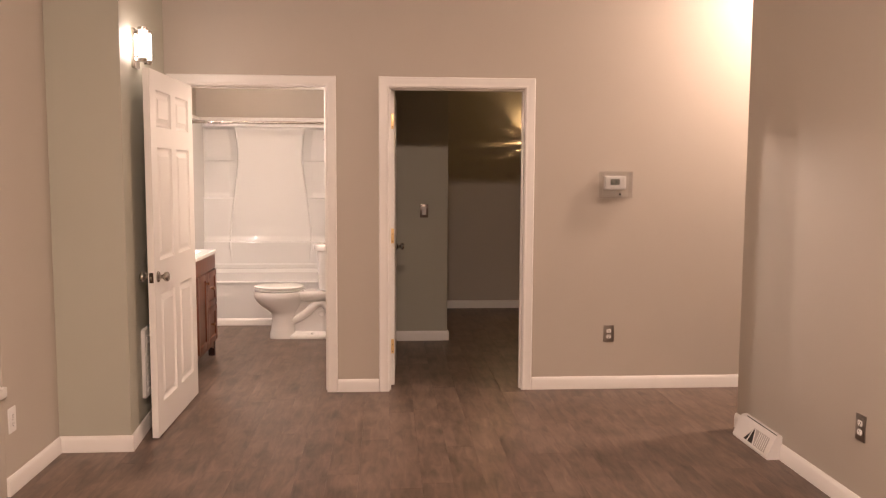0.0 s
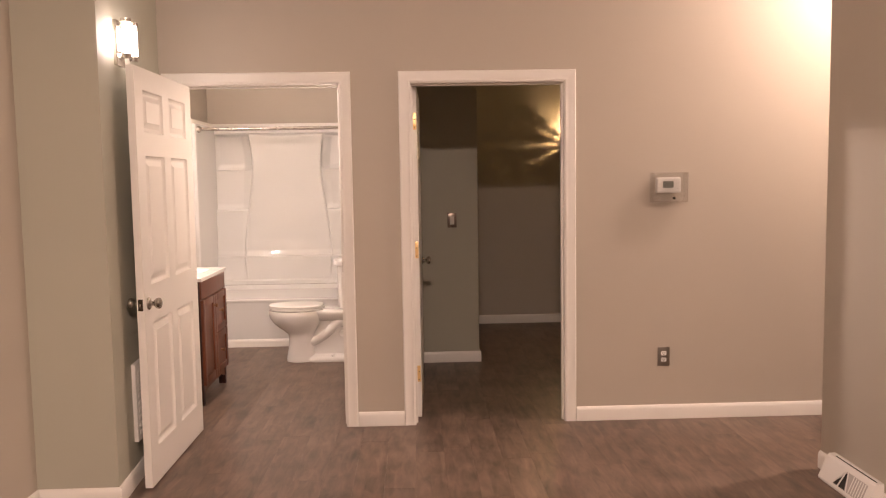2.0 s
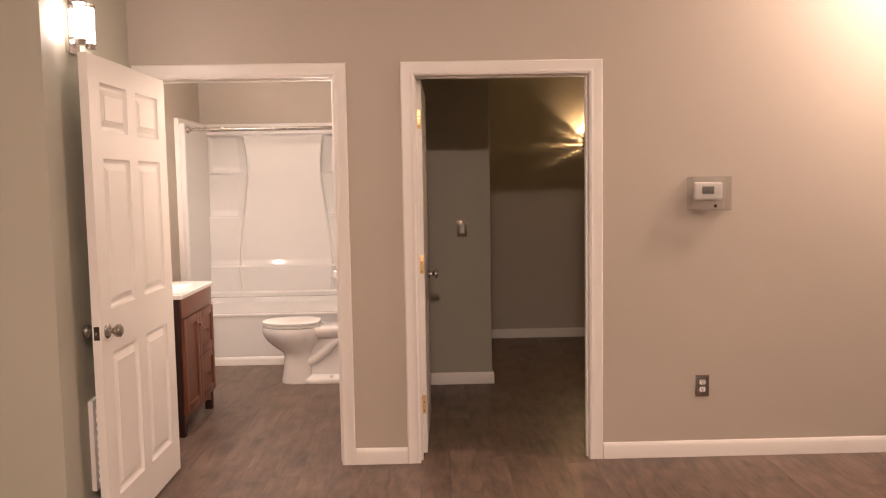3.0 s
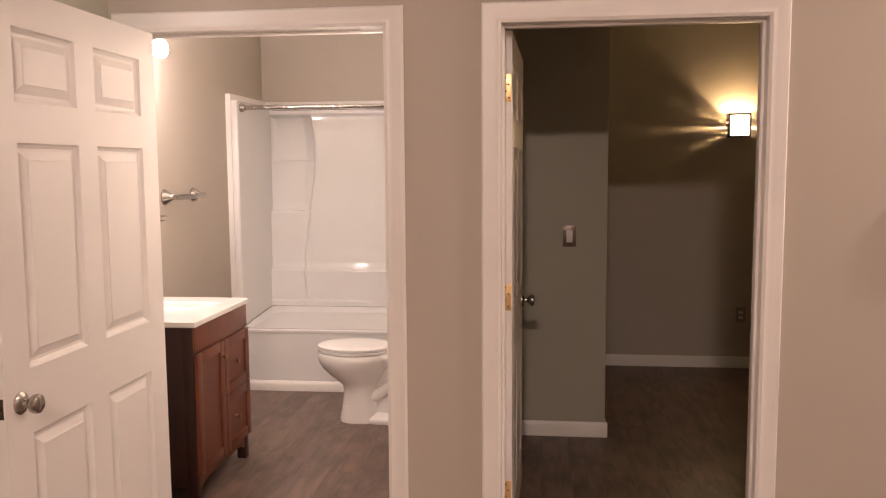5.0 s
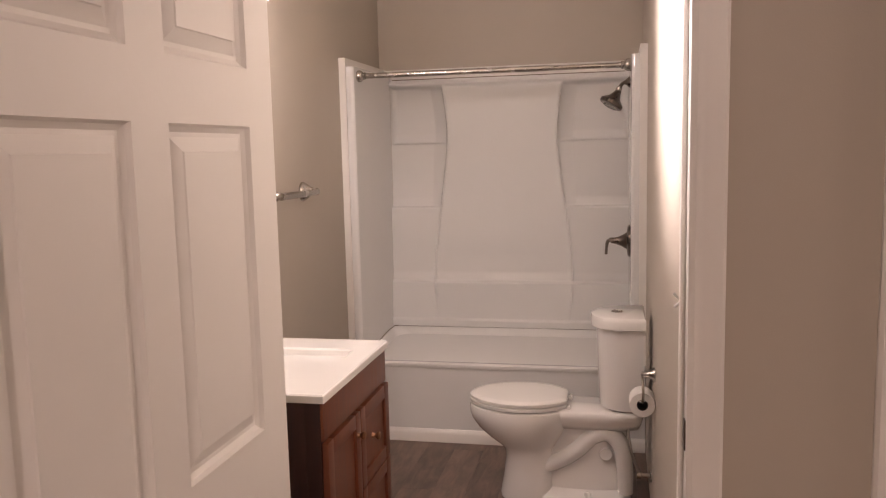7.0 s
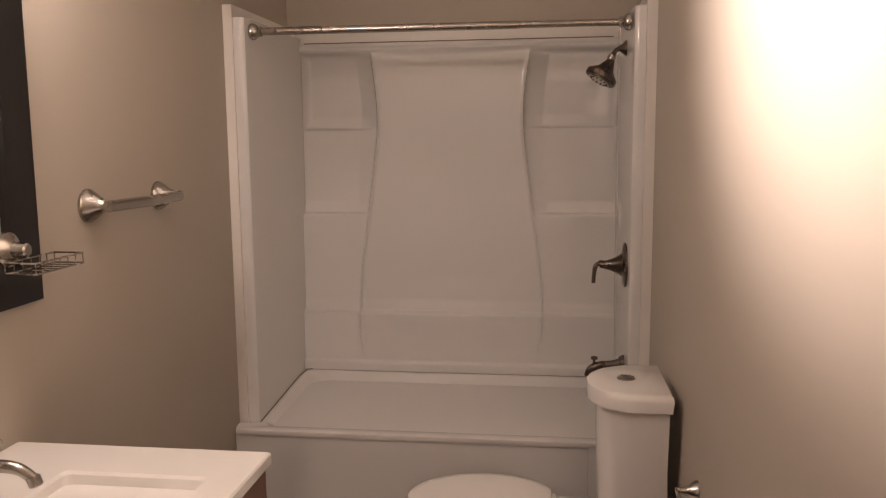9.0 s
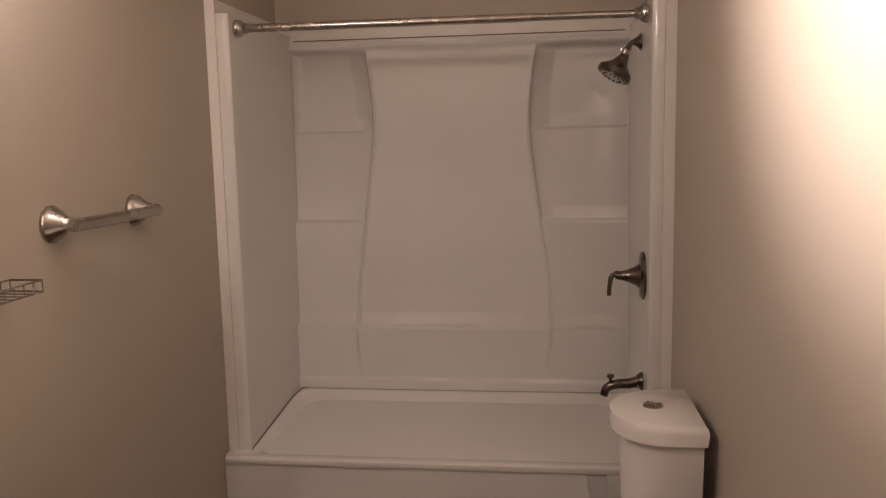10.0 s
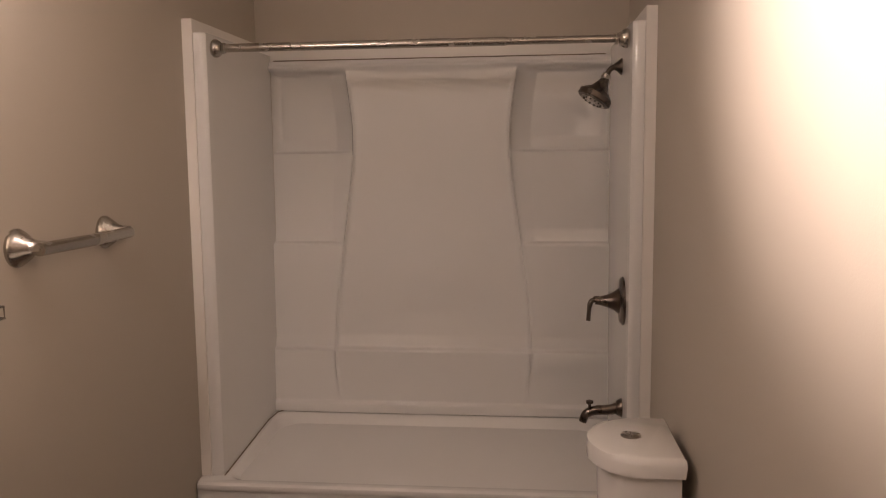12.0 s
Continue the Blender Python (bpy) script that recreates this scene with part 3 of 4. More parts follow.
# ---- bathtub ----
TUB_Y, RIM = 8.425, 0.445
RIM_FRONT, RIM_BACK = 0.426, 0.472
SIDE_L, SIDE_R = -0.815, 0.602
tb = thing("bathtub", (-0.1, 8.8, 0), "glossy white alcove bathtub with a skirted front", "bathtub")


def rounded(x0, x1, y0, y1, r, z, n=8):
    out = []
    for cx, cy, a0 in ((x1 - r, y1 - r, 0), (x0 + r, y1 - r, 90), (x0 + r, y0 + r, 180), (x1 - r, y0 + r, 270)):
        for k in range(n + 1):
            a = radians(a0 + 90 * k / n)
            out.append(Vector((cx + r * math.cos(a), cy + r * math.sin(a), z)))
    return out


def rim_z(y):
    """The tub's rim rises a little towards the back wall."""
    return RIM_FRONT + (RIM_BACK - RIM_FRONT) * max(0.0, min(1.0, (y - 8.47) / 0.62))


X0, X1, Y1 = BATH_L + 0.003, BATH_R - 0.003, BATH_BACK - 0.003
loops = [
    rounded(X0, X1, TUB_Y + 0.004, Y1, 0.006, RIM - 0.030), rounded(X0, X1, TUB_Y, Y1, 0.008, RIM - 0.020), rounded(X0, X1, TUB_Y + 0.002, Y1, 0.010, RIM - 0.008), rounded(X0, X1, TUB_Y + 0.010, Y1, 0.012, RIM),
    rounded(-0.803, 0.588, TUB_Y + 0.042, 9.098, 0.05, RIM - 0.001), rounded(-0.797, 0.582, TUB_Y + 0.052, 9.092, 0.06, RIM - 0.006), rounded(-0.780, 0.568, TUB_Y + 0.064, 9.080, 0.08, RIM - 0.028),
    rounded(-0.735, 0.535, TUB_Y + 0.080, 9.048, 0.12, 0.385), rounded(-0.680, 0.500, TUB_Y + 0.095, 9.020, 0.17, 0.352), rounded(-0.640, 0.478, TUB_Y + 0.105, 9.003, 0.20, 0.343), rounded(-0.630, 0.472, TUB_Y + 0.109, 8.999, 0.20, 0.341), rounded(-0.624, 0.468, TUB_Y + 0.112, 8.995, 0.21, 0.332), rounded(-0.600, 0.455, TUB_Y + 0.120, 8.988, 0.21, 0.280), rounded(-0.555, 0.435, TUB_Y + 0.145, 8.965, 0.20, 0.150), rounded(-0.49, 0.37, TUB_Y + 0.20, 8.92, 0.16, 0.110), rounded(-0.2, 0.1, TUB_Y + 0.3, 8.82, 0.05, 0.100)]
bm = rings(loops)
for v in bm.verts:
    v.co.z += (rim_z(v.co.y) - RIM) * max(0.0, min(1.0, (v.co.z - 0.1) / (RIM - 0.1)))
part("basin", bm, ACRYLIC, tb)
part("apron", box(X0, 0.462, TUB_Y + 0.010, TUB_Y + 0.04, 0.001, RIM_FRONT - 0.026), ACRYLIC, tb)
part("apron_end", box(0.462, X1, TUB_Y + 0.002, TUB_Y + 0.04, 0.001, RIM_FRONT - 0.024, 0.006, seg=3), ACRYLIC, tb, "proud end of the skirt")
part("overflow_plate", turned((0.447, 8.78, 0.30), (-1, 0, 0.15), [(0, 0.038), (0.006, 0.036), (0.010, 0.028)], 24), BRONZE, tb, "dark metal overflow plate")
structure("trim", baseboard((X0, TUB_Y - 0.002), (X1, TUB_Y - 0.002), (0, -1), h=0.068, t=0.02), TRIM, "white trim board along the foot of the tub", "trim")

# ---- moulded tub surround ----
su = thing("tub_surround", (-0.1, 9.1, RIM), "glossy white moulded tub surround with corner shelves", "tub surround")
SZ0, SZ1, SY = RIM_BACK + 0.0015, 1.964, 9.236


def ease(a, b, x):
    t = max(0.0, min(1.0, (x - a) / (b - a)))
    return t * t * (3 - 2 * t)


HZ = (0.45, 0.58, 0.76, 0.957, 1.22, 1.61, 1.80, 1.93, 2.0)
HW = (0.395, 0.407, 0.424, 0.410, 0.372, 0.322, 0.338, 0.360, 0.372)
MID = -0.132


def half_width(z):
    return float(np.mean(np.interp([z + 0.03 * k for k in range(-4, 5)], HZ, HW)))


def relief(x, z):
    """How far the moulding stands out from the back at (x, z)."""
    u = abs(x - MID)
    side = 0.002
    for ledge, step in ((1.590, 0.040), (1.205, 0.042), (0.754, 0.034)):
        side += step * (0.72 * (1 - ease(ledge - 0.014, ledge, z)) + 0.28 * (1 - ease(ledge - 0.004, ledge + 0.055, z)))
    centre = 0.070 + 0.012 * min(1.0, (1.93 - z) / 1.17) + 0.026 * (1 - ease(0.740, 0.756, z)) + 0.012 * (1 - ease(0.748, 0.81, z)) - 0.014 * max(0.0, 1 - (u / 0.36) ** 2) * ease(0.78, 0.92, z)
    w = half_width(z)
    sweep = 0.030 + 0.055 * ease(0.80, 1.60, z)
    k = max(0.0, min(1.0, (u - w) / sweep)) ** 0.55
    d = centre * (1 - k) + side * k
    d += 0.011 * math.exp(-((u - w + 0.004) / 0.006) ** 2) * ease(0.50, 0.70, z) * (1 - ease(1.84, 1.905, z))
    d += 0.014 * (1 - ease(0.510, 0.522, z))
    top = ease(1.905, 1.928, z)
    d = d * (1 - top) + 0.064 * top
    lip = 0.012 * math.exp(-((z - 1.936) / 0.010) ** 2)
    d += lip
    edge = min(x - SIDE_L, SIDE_R - x)
    r = 0.045
    if edge < r:
        d = max(d, r - math.sqrt(max(0.0, r * r - (r - edge) ** 2)))
    return d


nx, nz = 330, 300
zs = [SZ0 + (SZ1 - SZ0) * j / nz for j in range(nz + 1)]
xs = [SIDE_L + (SIDE_R - SIDE_L) * i / nx for i in range(nx + 1)]
verts = [(x, SY - relief(x, z), z) for z in zs for x in xs]
faces = [(j * (nx + 1) + i, j * (nx + 1) + i + 1, (j + 1) * (nx + 1) + i + 1, (j + 1) * (nx + 1) + i) for j in range(nz) for i in range(nx)]
me = bpy.data.meshes.new("back_panel")
me.from_pydata(verts, [], faces)
bm = bmesh.new()
bm.from_mesh(me)
bpy.data.meshes.remove(me)
# the top lip runs back to the wall
top = [v for v in bm.verts if abs(v.co.z - SZ1) < 1e-6]
top.sort(key=lambda v: v.co.x)
rear = [bm.verts.new((v.co.x, BATH_BACK - 0.001, SZ1 + 0.004)) for v in top]
for a, b, c, d in zip(top, top[1:], rear[1:], rear):
    bm.faces.new((a, b, c, d))
part("back_panel", bm, ACRYLIC, su, smooth=0.9)
FRONT = 8.492
for s, inner, wall, name in ((1, SIDE_L, BATH_L, "side_panel"), (-1, SIDE_R, BATH_R, "side_panel")):
    outer = wall + s * 0.036
    prof = [(inner + s * 0.000, SY - 0.05), (inner, FRONT + 0.05), (inner - s * 0.004, FRONT + 0.012), (inner - s * 0.012, FRONT + 0.003), (inner - s * 0.02, FRONT), (outer + s * 0.001, FRONT), (outer + s * 0.001, SY - 0.05)]
    part(name, rings([[Vector((x, y, rim_z(y) + 0.0015)) for x, y in prof]] + [[Vector((x, y, z)) for x, y in prof] for z in (1.982, 1.988)]), ACRYLIC, su, smooth=0.5)
    xa, xb = min(wall, outer) + (0.0005 if s > 0 else 0), max(wall, outer) - (0.0005 if s < 0 else 0)
    part("edge_board", rings([[Vector((x, y, rim_z(y) + 0.002 if low else 2.034)) for x, y in ((xa, FRONT - 0.006), (xb, FRONT - 0.006), (xb, BATH_BACK - 0.001), (xa, BATH_BACK - 0.001))] for low in (True, False)]), TRIM, su, "white painted edge board")
bm = tube([(SIDE_L + 0.002, FRONT + 0.004, rim_z(FRONT) + 0.001), (SIDE_L + 0.001, 9.00, rim_z(9.0) + 0.001), (SIDE_L + 0.014, 9.095, RIM_BACK + 0.001), (SIDE_L + 0.045, 9.112, RIM_BACK + 0.001), (SIDE_R - 0.045, 9.112, RIM_BACK + 0.001)], 0.0024, 8)
part("caulk_line", bm, CAULK, su, "dark caulk line along the tub rim")
part("caulk_line", tube([(SIDE_L + 0.02, SY - 0.066, SZ1 + 0.001), (SIDE_R - 0.02, SY - 0.066, SZ1 + 0.001)], 0.0022, 8), CAULK, su, "dark gap above the surround")
part("top_board", box(BATH_L + 0.037, BATH_R - 0.037, BATH_BACK - 0.020, BATH_BACK - 0.0005, SZ1 + 0.006, 2.030, 0.002), TRIM, su, "white painted top board")

# ---- shower fittings ----
rod = thing("shower_rod", (-0.11, 8.55, 1.94), "brushed nickel tension shower curtain rod across the tub", "shower rod")
part("bar", tube([(SIDE_L + 0.03, 8.55, 1.941), (0.20, 8.55, 1.941)], 0.0145, 20), NICKEL, rod)
part("bar", tube([(0.19, 8.55, 1.941), (SIDE_R - 0.03, 8.55, 1.941)], 0.0125, 20), NICKEL, rod)
for x, s in ((SIDE_L + 0.0005, 1), (SIDE_R - 0.0005, -1)):
    part("end_cap", turned((x, 8.55, 1.941), (s, 0, 0), [(0, 0.026), (0.006, 0.031), (0.016, 0.031), (0.028, 0.024), (0.034, 0.017), (0.038, 0.019), (0.044, 0.019), (0.047, 0.016)], 28), NICKEL, rod)

sh = thing("shower", (0.60, 8.765, 1.85), "dark nickel shower head on a bent arm", "shower head")
part("flange", turned((SIDE_R - 0.0005, 8.765, 1.872), (-1, 0, 0), [(0, 0.030), (0.005, 0.029), (0.018, 0.016), (0.028, 0.011)], 24), BRONZE, sh)
part("arm", tube(smooth_path([(SIDE_R - 0.02, 8.765, 1.872), (0.578, 8.765, 1.872), (0.560, 8.760, 1.862), (0.548, 8.757, 1.842)]), 0.0095, 14), BRONZE, sh)
ax = Vector((-0.50, -0.15, -0.85)).normalized()
part("swivel", turned(Vector((0.551, 8.758, 1.848)), ax, [(0, 0.010), (0.006, 0.016), (0.018, 0.016), (0.026, 0.011)], 20), NICKEL, sh)
head = part("head", turned(Vector((0.545, 8.757, 1.830)), ax, [(0, 0.014), (0.018, 0.020), (0.045, 0.034), (0.062, 0.055), (0.070, 0.063), (0.086, 0.063), (0.090, 0.058)], 32), BRONZE, sh)
part("spray_ring", turned(Vector((0.545, 8.757, 1.830)) + ax * 0.0915, ax, [(0, 0.046), (0.003, 0.046), (0.004, 0.040)], 28), NICKEL, head)
bm = bmesh.new()
side = ax.orthogonal().normalized()
for k in range(12):
    q = Matrix.Rotation(2 * math.pi * k / 12, 3, ax) @ side
    turned(Vector((0.545, 8.757, 1.830)) + ax * 0.094 + q * 0.034, ax, [(0, 0.004), (0.004, 0.003)], 8, bm)
part("nozzles", bm, DARK, head)

va = thing("shower_valve", (0.60, 8.62, 1.0), "dark nickel shower valve with a drop lever", "shower valve")
part("escutcheon", turned((SIDE_R - 0.0005, 8.62, 1.055), (-1, 0, 0), [(0, 0.085), (0.006, 0.084), (0.012, 0.074), (0.015, 0.050)], 32), BRONZE, va)
part("stem", turned((SIDE_R - 0.012, 8.62, 1.055), (-1, 0, 0), [(0, 0.048), (0.020, 0.034), (0.045, 0.022), (0.070, 0.015), (0.085, 0.013)], 24), BRONZE, va)
part("lever", tube(smooth_path([(0.53, 8.62, 1.057), (0.508, 8.62, 1.060), (0.490, 8.618, 1.050), (0.484, 8.616, 1.018), (0.482, 8.614, 0.985)]), [0.012] * 8 + [0.009] * 8 + [0.0075] * 9, 12), BRONZE, va)

sp = thing("tub_spout", (0.60, 8.62, 0.64), "dark nickel tub spout with a diverter knob", "tub spout")
part("collar", turned((SIDE_R - 0.0005, 8.62, 0.672), (-1, 0, 0), [(0, 0.034), (0.006, 0.033), (0.020, 0.024)], 24), BRONZE, sp)
pts = smooth_path([(SIDE_R - 0.01, 8.62, 0.672), (0.56, 8.62, 0.664), (0.51, 8.62, 0.660), (0.478, 8.62, 0.646), (0.466, 8.62, 0.618)])
part("spout", tube(pts, [0.020 - 0.006 * i / (len(pts) - 1) for i in range(len(pts))], 16), BRONZE, sp)
part("diverter", turned((0.490, 8.62, 0.664), (0, 0, 1), [(0, 0.006), (0.018, 0.005), (0.022, 0.013), (0.030, 0.013), (0.033, 0.008)], 16), BRONZE, sp)

# ---- toilet ----
TY = 7.845
tl = thing("toilet", (0.25, TY, 0), "white two-piece ceramic toilet with a closed lid", "toilet")
front = [(0.000, 0.150, 0.122, 0.112, 2.6, 0.1), (0.02, 0.150, 0.124, 0.116, 2.6, 0.1), (0.10, 0.154, 0.112, 0.108, 2.5, 0.08), (0.19, 0.158, 0.106, 0.108, 2.5, 0.08), (0.225, 0.155, 0.112, 0.114, 2.3, 0.1), (0.245, 0.148, 0.132, 0.124, 2.2, 0.13), (0.275, 0.136, 0.166, 0.142, 2.1, 0.18), (0.315, 0.125, 0.200, 0.164, 2.1, 0.21), (0.350, 0.120, 0.219, 0.176, 2.1, 0.22), (0.375, 0.120, 0.228, 0.181, 2.1, 0.22), (0.405, 0.120, 0.230, 0.183, 2.1, 0.22), (0.418, 0.120, 0.226, 0.180, 2.1, 0.22), (0.420, 0.120, 0.205, 0.160, 2.1, 0.22)]
part("bowl", rings([superloop(cx, TY, z, ax_, ay_, p, 48, t) for z, cx, ax_, ay_, p, t in front]), CERAMIC, tl, smooth=1.0)
base = [(0.000, 0.395, 0.200, 0.118, 4.5), (0.012, 0.395, 0.205, 0.122, 4.5), (0.030, 0.395, 0.203, 0.120, 4.5), (0.042, 0.395, 0.190, 0.108, 4.0), (0.060, 0.395, 0.180, 0.070, 3.0), (0.20, 0.400, 0.175, 0.055, 3.0), (0.33, 0.405, 0.180, 0.070, 3.0)]
part("base", rings([superloop(cx, TY, z, ax_, ay_, p, 48) for z, cx, ax_, ay_, p in base]), CERAMIC, tl, smooth=1.0)
deck = [(0.335, 0.43, 0.205, 0.085, 4.0), (0.365, 0.43, 0.215, 0.110, 4.0), (0.392, 0.43, 0.222, 0.122, 4.0), (0.412, 0.43, 0.222, 0.122, 4.0), (0.420, 0.43, 0.214, 0.114, 4.0)]
part("deck", rings([superloop(cx, TY, z, ax_, ay_, p, 48) for z, cx, ax_, ay_, p in deck]), CERAMIC, tl, smooth=1.0)
for s in (-1, 1):
    pts = smooth_path([(0.225, TY + s * 0.052, 0.15), (0.300, TY + s * 0.052, 0.185), (0.370, TY + s * 0.052, 0.235), (0.435, TY + s * 0.052, 0.300), (0.500, TY + s * 0.052, 0.315), (0.555, TY + s * 0.052, 0.260), (0.572, TY + s * 0.052, 0.16), (0.575, TY + s * 0.052, 0.05)], 8)
    part("trapway", tube(pts, [0.034 + 0.006 * math.sin(math.pi * i / (len(pts) - 1)) for i in range(len(pts))], 20), CERAMIC, tl, smooth=1.2)
    part("bolt_cap", turned((0.415, TY + s * 0.095, 0.036), (0, 0, 1), [(0, 0.017), (0.012, 0.016), (0.022, 0.010), (0.025, 0.0)], 18), CERAMIC, tl)
    part("side_dimple", turned((0.492, TY + s * 0.058, 0.222), (0, s, 0), [(0, 0.030), (0.008, 0.029), (0.011, 0.025), (0.009, 0.019), (0.007, 0.0)], 20), CERAMIC, tl)


def seat_loop(z, grow):
    out = []
    for v in superloop(0.120, TY, z, 0.226 + grow, 0.172 + grow, 2.1, 56, 0.2):
        v.x = min(v.x, 0.325 + grow)
        out.append(v)
    return out


part("seat", rings([seat_loop(0.424, -0.01), seat_loop(0.426, 0), seat_loop(0.438, 0.001), seat_loop(0.441, -0.006)]), SEATPLASTIC, tl, "white plastic seat")
part("lid", rings([seat_loop(0.4445, -0.008), seat_loop(0.446, 0.0), seat_loop(0.458, 0.001), seat_loop(0.464, -0.006), seat_loop(0.467, -0.03), seat_loop(0.468, -0.09)]), SEATPLASTIC, tl, "closed white plastic lid")
for s in (-1, 1):
    part("seat_hinge", turned((0.335, TY + s * 0.075 - 0.02, 0.430), (0, 1, 0), [(0, 0.008), (0.002, 0.009), (0.038, 0.009), (0.04, 0.008)], 16), SEATPLASTIC, tl)


def tank_loop(z, x0, x1, hw, bulge, n=28):
    mid_y = TY + 0.022
    out = [Vector((x1, mid_y - hw, z)), Vector((x1, mid_y + hw, z))]
    for k in range(n + 1):
        t = k / n
        yy = mid_y + hw * (1 - 2 * t)
        q = abs(1 - 2 * t)
        out.append(Vector((x0 - bulge * (1 - q ** 2.1) + 0.034 * max(0, (q - 0.70) / 0.30) ** 2.2, yy, z)))
    return out


part("tank", rings([tank_loop(0.421, 0.532, 0.640, 0.120, 0.054), tank_loop(0.432, 0.522, 0.650, 0.134, 0.058), tank_loop(0.60, 0.520, 0.644, 0.144, 0.064), tank_loop(0.779, 0.520, 0.646, 0.150, 0.068)]), CERAMIC, tl, smooth=0.8)
part("tank_lid", rings([tank_loop(0.780, 0.510, 0.650, 0.154, 0.080), tank_loop(0.784, 0.502, 0.652, 0.162, 0.076), tank_loop(0.814, 0.502, 0.656, 0.162, 0.076), tank_loop(0.828, 0.508, 0.654, 0.157, 0.080), tank_loop(0.834, 0.522, 0.648, 0.146, 0.074)]), CERAMIC, tl, "white ceramic tank lid", smooth=0.8)
bt = part("flush_button", turned((0.540, TY + 0.022, 0.833), (0, 0, 1), [(0, 0.027), (0.004, 0.027), (0.006, 0.024)], 28), NICKEL, tl, "round metal flush button")
part("button_split", box(0.5395, 0.5405, TY, TY + 0.044, 0.8388, 0.8396), DARK, bt)
vs = thing("water_supply", (0.66, 7.66, 0.15), "nickel stop valve and braided hose beside the toilet", "supply valve")
part("stop_valve", turned((0.681, 7.70, 0.17), (-1, 0, 0), [(0, 0.026), (0.004, 0.025), (0.008, 0.010), (0.04, 0.010), (0.042, 0.015), (0.06, 0.015)], 18), NICKEL, vs)
part("hose", tube(smooth_path([(0.63, 7.70, 0.18), (0.60, 7.71, 0.26), (0.585, 7.76, 0.34), (0.58, 7.80, 0.428)]), 0.006, 10), STEELPLATE, vs)

# ---- toilet paper holder ----
tp = thing("paper_holder", (0.682, 7.47, 0.64), "brushed nickel toilet paper holder with a hanging roll", "paper holder")
part("flange", turned((BATH_R - 0.0005, 7.475, 0.668), (-1, 0, 0), [(0, 0.028), (0.006, 0.027), (0.022, 0.014), (0.036, 0.009), (0.052, 0.009), (0.054, 0.007)], 24), NICKEL, tp)
part("hook", tube(smooth_path([(0.632, 7.475, 0.668), (0.632, 7.430, 0.662), (0.634, 7.395, 0.640), (0.634, 7.382, 0.605), (0.633, 7.386, 0.588), (0.633, 7.41, 0.583), (0.633, 7.495, 0.583)]), 0.005, 10), NICKEL, tp)
rl = thing("paper_roll", (0.605, 7.44, 0.52), "white toilet paper roll on its holder", "toilet paper")
bm = bmesh.new()
n = 36
rollc = Vector((0.632, 0, 0.570))
loops = []
for y, r in ((7.395, 0.021), (7.395, 0.046), (7.398, 0.048), (7.487, 0.048), (7.490, 0.047), (7.490, 0.021), (7.395, 0.021)):
    loops.append([rollc + Vector((r * math.cos(2 * math.pi * k / n), y, r * math.sin(2 * math.pi * k / n))) for k in range(n)])
part("roll", rings(loops, cap=False), PAPER, rl)
part("core", rings([[rollc + Vector((r * math.cos(2 * math.pi * k / n), y, r * math.sin(2 * math.pi * k / n))) for k in range(n)] for y, r in ((7.394, 0.0208), (7.491, 0.0208), (7.491, 0.0195), (7.394, 0.0195), (7.394, 0.0208))], cap=False), DARK, rl, "dark cardboard core")

# ---- vanity ----
VY0, VY1, VX1, VTOP = 6.480, 7.165, -0.290, 0.851
vn = thing("vanity_cabinet", (-0.6, 6.83, 0), "cherry-stained wooden bathroom vanity with one door and two drawers", "vanity")
cx0, cx1, cy0, cy1, cz1 = BATH_L + 0.002, -0.309, 6.494, 7.150, 0.825
part("side_panel", box(cx0, cx1 - 0.020, cy0, cy0 + 0.018, 0.085, cz1, 0.001), ESPRESSO, vn, "dark wood side panel")
part("side_panel", box(cx0, cx1 - 0.020, cy1 - 0.018, cy1, 0.085, cz1, 0.001), ESPRESSO, vn, "dark wood side panel")
part("back_rail", box(cx0, cx0 + 0.012, cy0 + 0.018, cy1 - 0.018, 0.085, cz1), ESPRESSO, vn)
part("bottom", box(cx0 + 0.012, cx1 - 0.02, cy0 + 0.018, cy1 - 0.018, 0.10, 0.116), ESPRESSO, vn)
for x0, x1 in ((cx1 - 0.048, cx1), (cx0, cx0 + 0.045)):
    for y0_, y1_ in ((cy0 - 0.001, cy0 + 0.042), (cy1 - 0.042, cy1 + 0.001)):
        part("leg", box(x0, x1, y0_, y1_, 0.0, cz1 if x1 == cx1 else 0.085, 0.003), ESPRESSO, vn)
arch = []
for k in range(17):
    t = k / 16
    arch.append((cy0 + 0.042 + (cy1 - cy0 - 0.084) * t, 0.060 + 0.030 * min(1, 6 * t, 6 * (1 - t)) ** 0.5))
loop_a = [Vector((cx1 - 0.018, y, z)) for y, z in arch] + [Vector((cx1 - 0.018, cy1 - 0.042, 0.135)), Vector((cx1 - 0.018, cy0 + 0.042, 0.135))]
part("toe_rail", rings([loop_a, [p + Vector((0.014, 0, 0)) for p in loop_a]]), CHERRY, vn)
part("top_rail", box(cx1 - 0.019, cx1 + 0.002, cy0 + 0.043, cy1 - 0.043, 0.690, cz1 - 0.001, 0.002), CHERRY, vn)
part("false_front", box(cx1 + 0.0005, cx1 + 0.010, cy0, cy1, 0.705, cz1 - 0.002, 0.003), CHERRY, vn)


